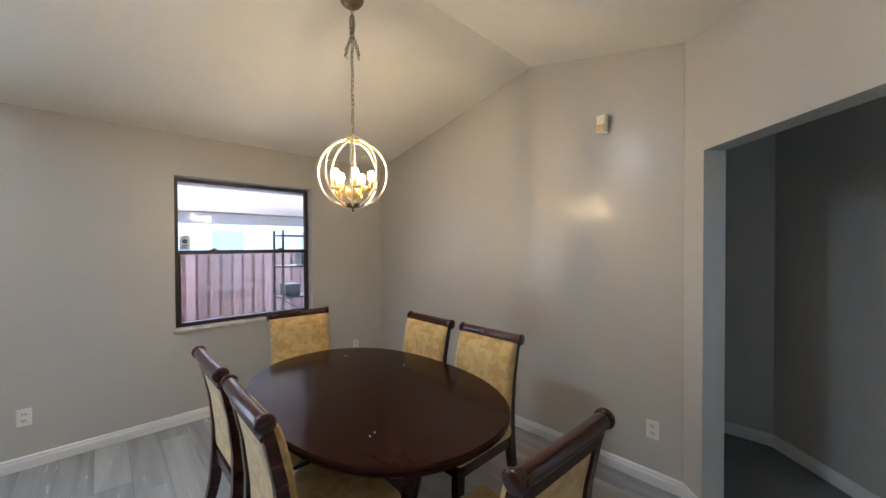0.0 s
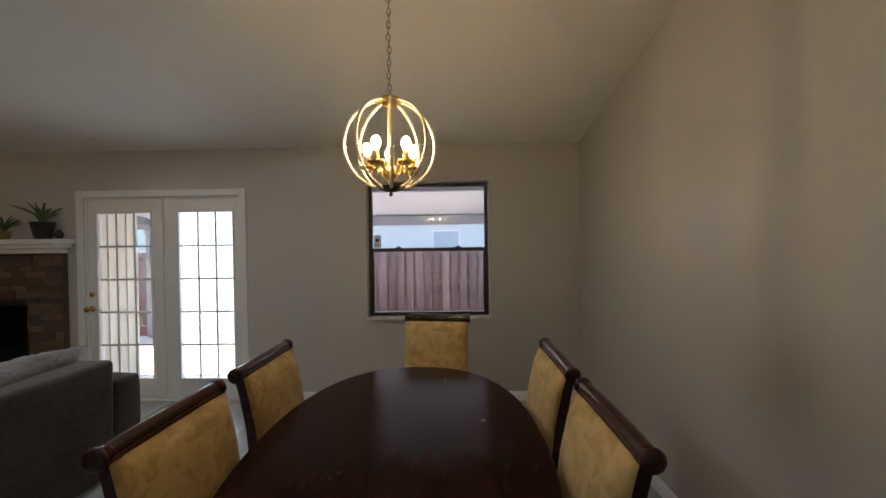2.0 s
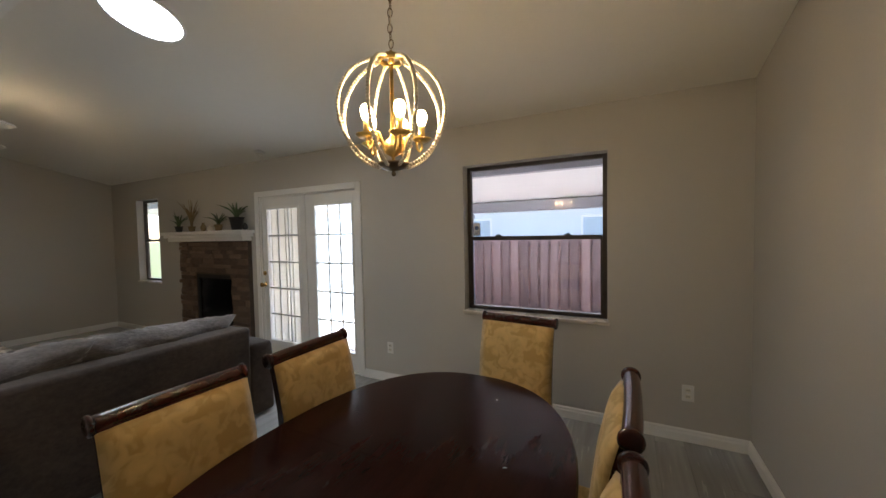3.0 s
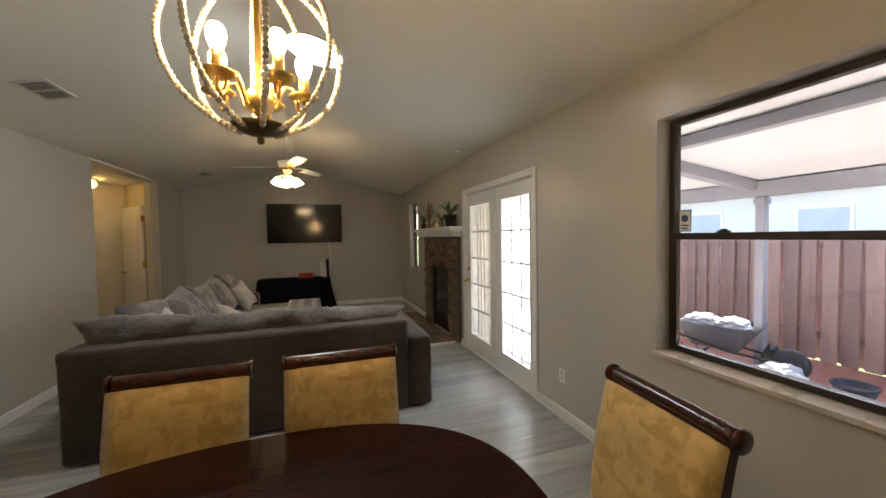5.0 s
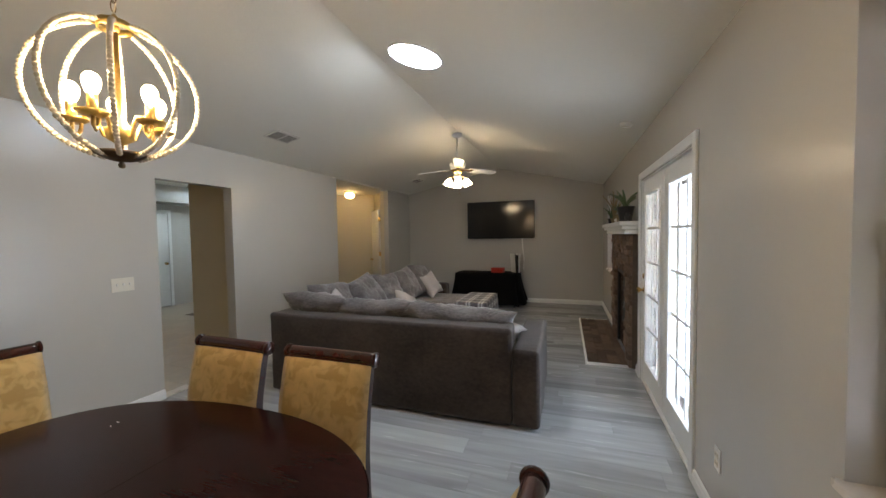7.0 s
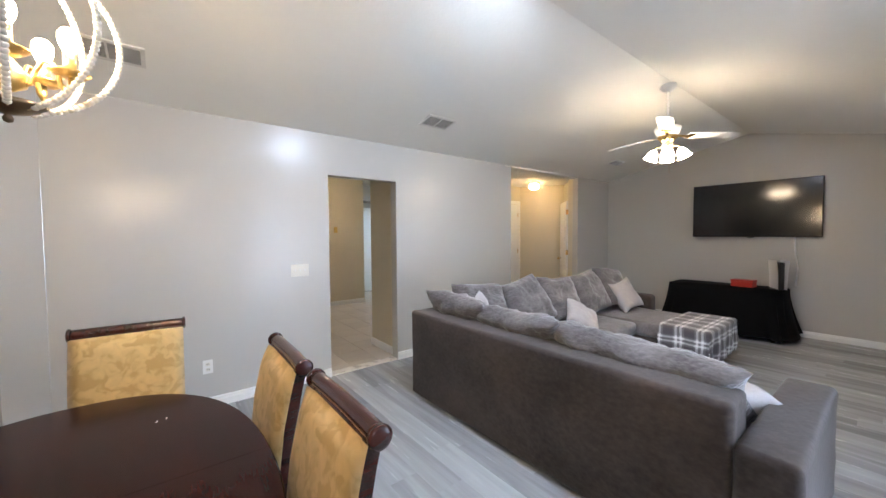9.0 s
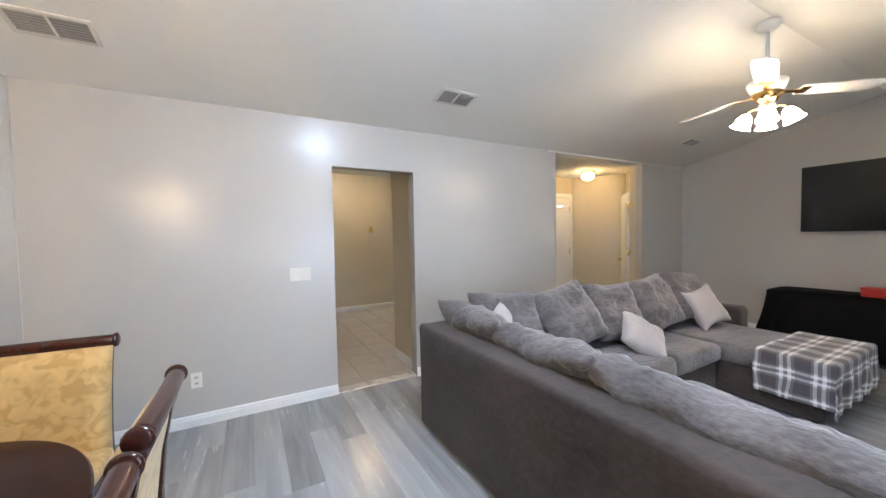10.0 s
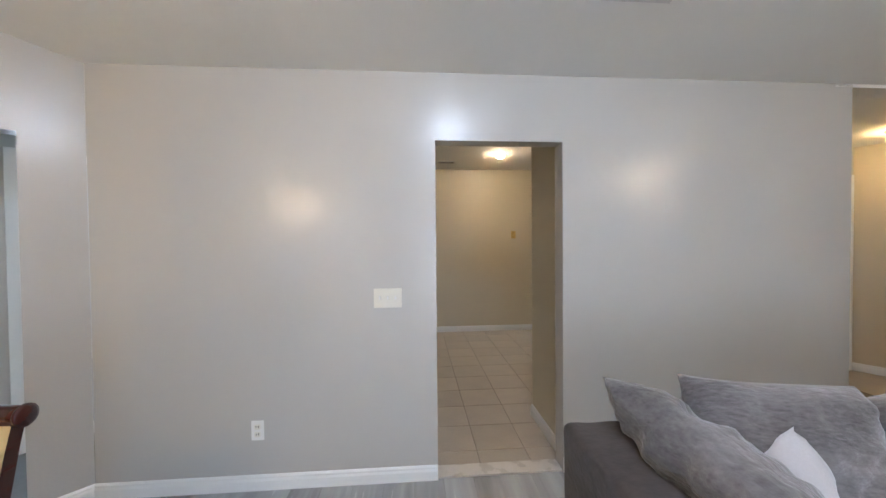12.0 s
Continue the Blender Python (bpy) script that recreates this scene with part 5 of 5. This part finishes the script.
part("cloth", bm, M_BLACKCLOTH, stand, "black cloth hanging in folds", True)
con = thing("game_console", "upright white and black game console on the draped table", "console", pose(-5.42, 2.36, 0.678, 0, 0, 28))
part("core", boxes(((-0.12, -0.025, 0.012), (0.12, 0.025, 0.37)), bevel=0.006), M_BLACK, con)
for sy in (-1, 1):
    bm = bmesh.new()
    g = [[bm.verts.new((-0.13 + 0.26 * i / 8, sy * (0.03 + 0.016 * (2 * i / 8 - 1) ** 2 + 0.022 * (j / 8) ** 2 + k), 0.012 + 0.385 * j / 8)) for j in range(9)] for k in (0, 0.006 * sy) for i in range(9)]
    for k in (0, 9):
        for i in range(8):
            for j in range(8):
                bm.faces.new((g[k + i][j], g[k + i + 1][j], g[k + i + 1][j + 1], g[k + i][j + 1]))
    part("side_plate", bm, M_TRIM, con, "white curved side plate", True)
part("stand_disc", lathe([(0.08, 0.0), (0.08, 0.008), (0.03, 0.012)], 24), M_BLACK, con)
rbx = thing("red_box", "small red storage box on the draped table", "box", pose(-5.42, 2.0, 0.678, 0, 0, -6))
part("body", boxes(((-0.08, -0.125, 0), (0.08, 0.125, 0.075)), bevel=0.006), M_RED, rbx)
part("lid", boxes(((-0.084, -0.13, 0.0751), (0.084, 0.13, 0.10)), bevel=0.006), M_RED, rbx)

# ---- fireplace ----
fp = thing("fireplace", "brown ledger-stone fireplace with a black firebox", "fireplace", pose(0, N, 0))
FX0, FX1, BX0, BX1, BZ, FT = -3.66, -2.17, -3.32, -2.50, 1.01, 1.46
part("core", boxes(((FX0, -0.05, 0.03), (BX0, -0.001, FT)), ((BX1, -0.05, 0.03), (FX1, -0.001, FT)), ((BX0, -0.05, BZ), (BX1, -0.001, FT))), M_MORTAR, fp)
part("firebox", boxes(((BX0 + 0.001, -0.046, 0.03), (BX0 + 0.04, -0.002, BZ - 0.001)), ((BX1 - 0.04, -0.046, 0.03), (BX1 - 0.001, -0.002, BZ - 0.001)), ((BX0 + 0.04, -0.046, BZ - 0.05), (BX1 - 0.04, -0.002, BZ - 0.001)),
                      ((BX0 + 0.04, -0.012, 0.03), (BX1 - 0.04, -0.002, BZ - 0.05)), bevel=0.002), M_SOOT, fp, "black metal firebox surround")
part("screen_door", boxes(((BX0 + 0.05, -0.03, 0.06), ((BX0 + BX1) / 2 - 0.003, -0.018, BZ - 0.06)), (((BX0 + BX1) / 2 + 0.003, -0.03, 0.06), (BX1 - 0.05, -0.018, BZ - 0.06)), bevel=0.002), M_SCREEN, fp, "dark glass fire doors")
mt = part("mantel", boxes(((-3.93, -0.19, 1.555), (-2.09, -0.001, 1.60)), ((-3.90, -0.165, 1.515), (-2.12, -0.001, 1.554)), ((-3.86, -0.13, 1.465), (-2.16, -0.001, 1.514)), bevel=0.008), M_TRIM, fp, "white moulded mantel shelf")
rs = random.Random(11)
zz, row = 0.032, 0
stone_mesh = {}


def stone(x0, x1, z0, z1, depth, parent, flat=False):
    key = (round((x1 - x0) * 20), round((z1 - z0) * 100), rs.randint(0, 2), flat)
    w, h = x1 - x0, z1 - z0
    if key not in stone_mesh:
        bm = bmesh.new()
        box(bm, (-0.5, -1, -0.5), (0.5, 0, 0.5))
        bmesh.ops.subdivide_edges(bm, edges=bm.edges[:], cuts=1, use_grid_fill=True)
        for v in bm.verts:
            if v.co.y < -0.2:
                v.co += Vector((rs.uniform(-0.03, 0.03), rs.uniform(-0.25, 0.2), rs.uniform(-0.05, 0.05)))
        stone_mesh[key] = part("stone", bm, M_STONE, parent).data
        ob = scene.collection.objects[-1]
    else:
        ob = new("stone", stone_mesh[key])
        ob.parent = parent
    if flat:
        ob.matrix_basis = Matrix.Translation(((x0 + x1) / 2, (z0 + z1) / 2, 0.018)) @ pose(0, 0, 0, -90) @ Matrix.Diagonal((w - 0.006, depth, h - 0.006, 1))
    else:
        ob.matrix_basis = Matrix.Translation(((x0 + x1) / 2, -0.05, (z0 + z1) / 2)) @ Matrix.Diagonal((w - 0.008, depth, h - 0.007, 1))


while zz < FT - 0.02:
    h = min(rs.choice((0.05, 0.06, 0.07, 0.08)), FT - zz)
    xx = FX0
    while xx < FX1 - 0.02:
        w = min(rs.choice((0.12, 0.16, 0.2, 0.26, 0.32)), FX1 - xx)
        if FX1 - xx - w < 0.05:
            w = FX1 - xx
        a, b = xx, xx + w
        if zz < BZ:
            if a < BX0 < b:
                b = BX0
            elif BX0 <= a < BX1:
                xx = BX1
                continue
        stone(a, b, zz, zz + h, rs.uniform(0.018, 0.042), fp)
        xx = b
    zz += h
hearth = thing("hearth", "flat brown stone hearth edged with white trim", "hearth", pose(0, 0, 0))
HX0, HX1, HY0, HY1 = -4.42, -2.27, 3.585, N - 0.052
part("bed", boxes(((HX0, HY0, 0.001), (HX1, HY1, 0.012))), M_MORTAR, hearth)
part("edge_trim", boxes(((HX0 - 0.025, HY0 - 0.025, 0.001), (HX1 + 0.025, HY0, 0.03)), ((HX0 - 0.025, HY0, 0.001), (HX0, HY1, 0.03)), ((HX1, HY0, 0.001), (HX1 + 0.025, HY1, 0.03)), bevel=0.004), M_TRIM, hearth, "white wooden edge trim")
yy = HY0
while yy < HY1 - 0.02:
    d = min(rs.choice((0.10, 0.12, 0.15)), HY1 - yy)
    xx = HX0
    while xx < HX1 - 0.02:
        w = min(rs.choice((0.14, 0.2, 0.26)), HX1 - xx)
        stone(xx, xx + w, yy, yy + d, 0.014, hearth, True)
        xx += w
    yy += d


# ---- plants on the mantel ----
def pot_plant(name, x, y, r, h, material, leaf_mat, n, length, spread, label, thick=0.012, seed=1):
    p = thing(name, label, "plant", pose(x, y, 1.603))
    part("pot", lathe([(r * 0.7, 0), (r * 0.78, h * 0.3), (r, h * 0.9), (r * 1.06, h * 0.92), (r * 1.06, h), (r * 0.92, h), (r * 0.9, h * 0.85), (0.0, h * 0.85)], 24), material, p, "", True)
    rr = random.Random(seed)
    for i in range(n):
        a, lf, ln = rr.uniform(0, 360), rr.uniform(0.1, 1.0) * spread, length * rr.uniform(0.6, 1.0)
        bm = bmesh.new()
        path = [(lf * ln * t * t * 0.9 + 0.01, h * 0.85 + ln * t * (1 - 0.35 * lf * t)) for t in (0, 0.2, 0.4, 0.6, 0.8, 1.0)]
        ribbon(bm, path, thick, [thick * k for k in (0.5, 0.6, 0.55, 0.45, 0.3, 0.08)])
        for v in bm.verts:
            v.co.x *= max(0.08, 1 - ((v.co.z - h) / ln) ** 2 * 0.85)
        part("leaf", bm, leaf_mat, p, "", False, pose(0, 0, 0, 0, 0, a))
    return p


pot_plant("aloe_plant", -2.30, N - 0.10, 0.085, 0.16, M_POT, M_LEAF, 15, 0.27, 0.9, "green aloe plant in a black pot on the mantel", 0.028, 2)
pot_plant("dried_plant", -3.30, N - 0.095, 0.045, 0.07, M_DRIED, M_DRIED, 22, 0.42, 0.55, "tall dried grass bunch in a small pot", 0.012, 3)
pot_plant("small_plant", -3.62, N - 0.095, 0.05, 0.08, M_POT, M_LEAF, 16, 0.24, 1.1, "small leafy plant on the mantel", 0.02, 4)
pot_plant("trailing_plant", -2.68, N - 0.10, 0.05, 0.08, M_DRIED, M_LEAF, 18, 0.24, 1.4, "arching plant in a tan pot on the mantel", 0.014, 5)
for x, r, h, mm, lab in ((-3.02, 0.035, 0.11, M_DRIED, "small tan vase on the mantel"), (-2.85, 0.05, 0.07, M_PLASTIC, "small pale bowl on the mantel"), (-2.14, 0.035, 0.085, M_POT, "small dark jar at the end of the mantel")):
    v = thing("vase", lab, "vase", pose(x, N - 0.10, 1.603))
    part("body", lathe([(r * 0.6, 0), (r, h * 0.35), (r * 0.9, h * 0.6), (r * 0.45, h * 0.85), (r * 0.55, h), (r * 0.4, h), (0.0, h * 0.8)], 20), mm, v, "", True)

# ---- patio clutter ----
wb = thing("wheelbarrow", "dark wheelbarrow heaped with crumpled bags on the patio", "wheelbarrow", pose(-0.60, 6.72, -0.10, 0, 0, 20) @ Matrix.Scale(0.80, 4))
bm = bmesh.new()
r0 = [bm.verts.new((x, y, 0.28)) for x, y in ((-0.3, -0.2), (0.25, -0.2), (0.25, 0.2), (-0.3, 0.2))]
r1 = [bm.verts.new((x, y, 0.62)) for x, y in ((-0.48, -0.34), (0.5, -0.34), (0.5, 0.34), (-0.48, 0.34))]
r2 = [bm.verts.new((v.co.x * 0.95, v.co.y * 0.94, 0.60)) for v in r1]
r3 = [bm.verts.new((v.co.x * 0.93, v.co.y * 0.9, 0.31)) for v in r0]
for a, b in ((r0, r1), (r1, r2), (r2, r3)):
    for i in range(4):
        bm.faces.new((a[i], a[(i + 1) % 4], b[(i + 1) % 4], b[i]))
bm.faces.new(r0[::-1])
bm.faces.new(r3)
part("tub", bm, M_TUB, wb, "dark poly tub")
for sy in (-1, 1):
    bm = bmesh.new()
    tube(bm, [(0.75, sy * 0.1, 0.2), (0.1, sy * 0.22, 0.27), (-0.5, sy * 0.26, 0.42), (-1.0, sy * 0.28, 0.58)], 0.018, 8)
    part("handle", bm, M_BLACK, wb)
    bm = bmesh.new()
    tube(bm, [(-0.1, sy * 0.23, 0.28), (-0.3, sy * 0.24, 0.012), (-0.42, sy * 0.24, 0.28)], 0.014, 8)
    part("leg", bm, M_BLACK, wb)
part("wheel", lathe([(0.05, -0.04), (0.17, -0.045), (0.2, 0.0), (0.17, 0.045), (0.05, 0.04)], 24, m=pose(0.76, 0, 0.2, 90)), M_TUB, wb, "", True)


def crumple(name, m, sx, sy, sz, seed, label, category, material):
    bm = bmesh.new()
    bmesh.ops.create_icosphere(bm, subdivisions=4, radius=1.0)
    for v in bm.verts:
        q = v.co.normalized()
        k = 1 + 0.28 * noise.noise(q * 2.3 + Vector((seed, 0, 0))) + 0.16 * abs(noise.noise(q * 6 + Vector((0, seed, 0)))) + 0.07 * noise.noise(q * 14)
        v.co = Vector((q.x * sx * k, q.y * sy * k, max(q.z * sz * k, -sz * 0.5)))
    tagged(part(name, bm, material, None, "", False, m), label, category)


crumple("rubbish_bag", pose(-0.75, 6.67, 0.40), 0.17, 0.14, 0.08, 1.0, "crumpled pale plastic bag in the wheelbarrow", "bag", M_BAG)
crumple("rubbish_bag", pose(-0.47, 6.76, 0.395), 0.15, 0.14, 0.08, 5.0, "crumpled pale plastic bag in the wheelbarrow", "bag", M_BAG)
crumple("tarp", pose(0.03, 6.66, -0.03), 0.21, 0.18, 0.14, 8.0, "crumpled pale blue tarp on the patio slab", "tarp", M_BAG)
crumple("bin_bag", pose(-0.20, 6.93, 0.0), 0.09, 0.09, 0.20, 12.0, "dark filled bag leaning by the patio post", "bag", M_TUB)
pot = thing("planter", "low dark round plastic planter on the patio slab", "planter", pose(0.47, 6.86, -0.10))
part("bowl", lathe([(0.10, 0.0), (0.13, 0.06), (0.15, 0.13), (0.16, 0.135), (0.16, 0.15), (0.14, 0.15), (0.125, 0.10), (0.0, 0.10)], 28), M_TUB, pot, "", True)
rack = thing("metal_rack", "dark metal storage rack standing on the patio", "rack", pose(2.74, 6.4, -0.10))
for sx in (-0.32, 0.32):
    for sy in (-0.2, 0.2):
        part("upright", boxes(((sx - 0.015, sy - 0.015, 0), (sx + 0.015, sy + 0.015, 1.85)), bevel=0.002), M_BLACK, rack)
for z in (0.25, 0.75, 1.25, 1.75):
    part("shelf", boxes(((-0.33, -0.21, z), (0.33, 0.21, z + 0.025)), bevel=0.002), M_BLACK, rack)
for sx in (-1, 1):
    bm = bmesh.new()
    tube(bm, [(-0.32 * sx, -0.205, 0.28), (0.32 * sx, -0.205, 0.74)], 0.008, 6)
    part("brace", bm, M_BLACK, rack)
for x, y, z, s in ((2.6, 6.4, 0.677, 0.12), (2.88, 6.42, 1.177, 0.13)):
    b = thing("storage_crate", "dark plastic crate on the metal rack", "crate", pose(x, y, z))
    part("body", boxes(((-s, -s, 0), (s, s, s * 1.5)), bevel=0.01), M_TUB, b)
    part("rim", boxes(((-s - 0.01, -s - 0.01, s * 1.5), (s + 0.01, s + 0.01, s * 1.5 + 0.015)), bevel=0.004), M_BLACK, b)

# ---- crumbs on the table ----
rk = random.Random(9)
for x, y in ((1.10, 1.60), (1.13, 1.61), (1.72, 2.18), (1.55, 2.62)):
    bm = bmesh.new()
    box(bm, (-0.006, -0.002, 0), (0.006, 0.002, 0.0016), 0.0005, 1)
    tagged(part("paper_scrap", bm, M_TRIM, None, "", False, pose(x, y, TZ + 0.0004, 0, 0, rk.uniform(0, 180))), "tiny white paper scrap on the dark table", "scrap", "scraps on the table")


# ---- floor planks and kitchen tiles ----
floor_ob, kitchen_ob = bpy.data.objects["floor"], bpy.data.objects["floor_kitchen"]
PW, PL = 0.18, 1.22
plank_mesh = {}


def plank(x0, x1, y0, y1, parent, name="plank", material=None, z=0.0, joint=0.0003):
    key = (round(x1 - x0, 3), round(y1 - y0, 3), name)
    if key not in plank_mesh:
        ob = part(name, box(bmesh.new(), (-(x1 - x0) / 2 + joint, -(y1 - y0) / 2 + joint, -0.006), ((x1 - x0) / 2 - joint, (y1 - y0) / 2 - joint, 0.0), 0.0006, 1), material or M_PLANK, parent)
        plank_mesh[key] = ob.data
    else:
        ob = new(name, plank_mesh[key])
        ob.parent = parent
    ob.matrix_basis = pose((x0 + x1) / 2, (y0 + y1) / 2, z)


rp = random.Random(7)
col = 0
x = W
while x < E - 0.01:
    x2 = min(x + PW, E)
    ymin = S if x2 <= DA[0] + 0.02 else max(S, x - DA[0] + S - 0.06)
    y = S - round(rp.uniform(0, PL), 2)
    while y < N - 0.01:
        ya, yb = max(y, ymin), min(y + PL, N)
        if yb - ya > 0.03:
            plank(x, x2, round(ya, 2), round(yb, 2) if yb < N else N, floor_ob)
        y += PL
    x, col = x2, col + 1
T = 0.335
for i in range(12):
    for j in range(11):
        xa, ya = -2.855 + i * T, KS - 0.08 + j * T
        plank(xa, min(xa + T, 1.39), ya, min(ya + T, S - 0.005), kitchen_ob, "tile", M_TILE, 0.0, 0.0022)
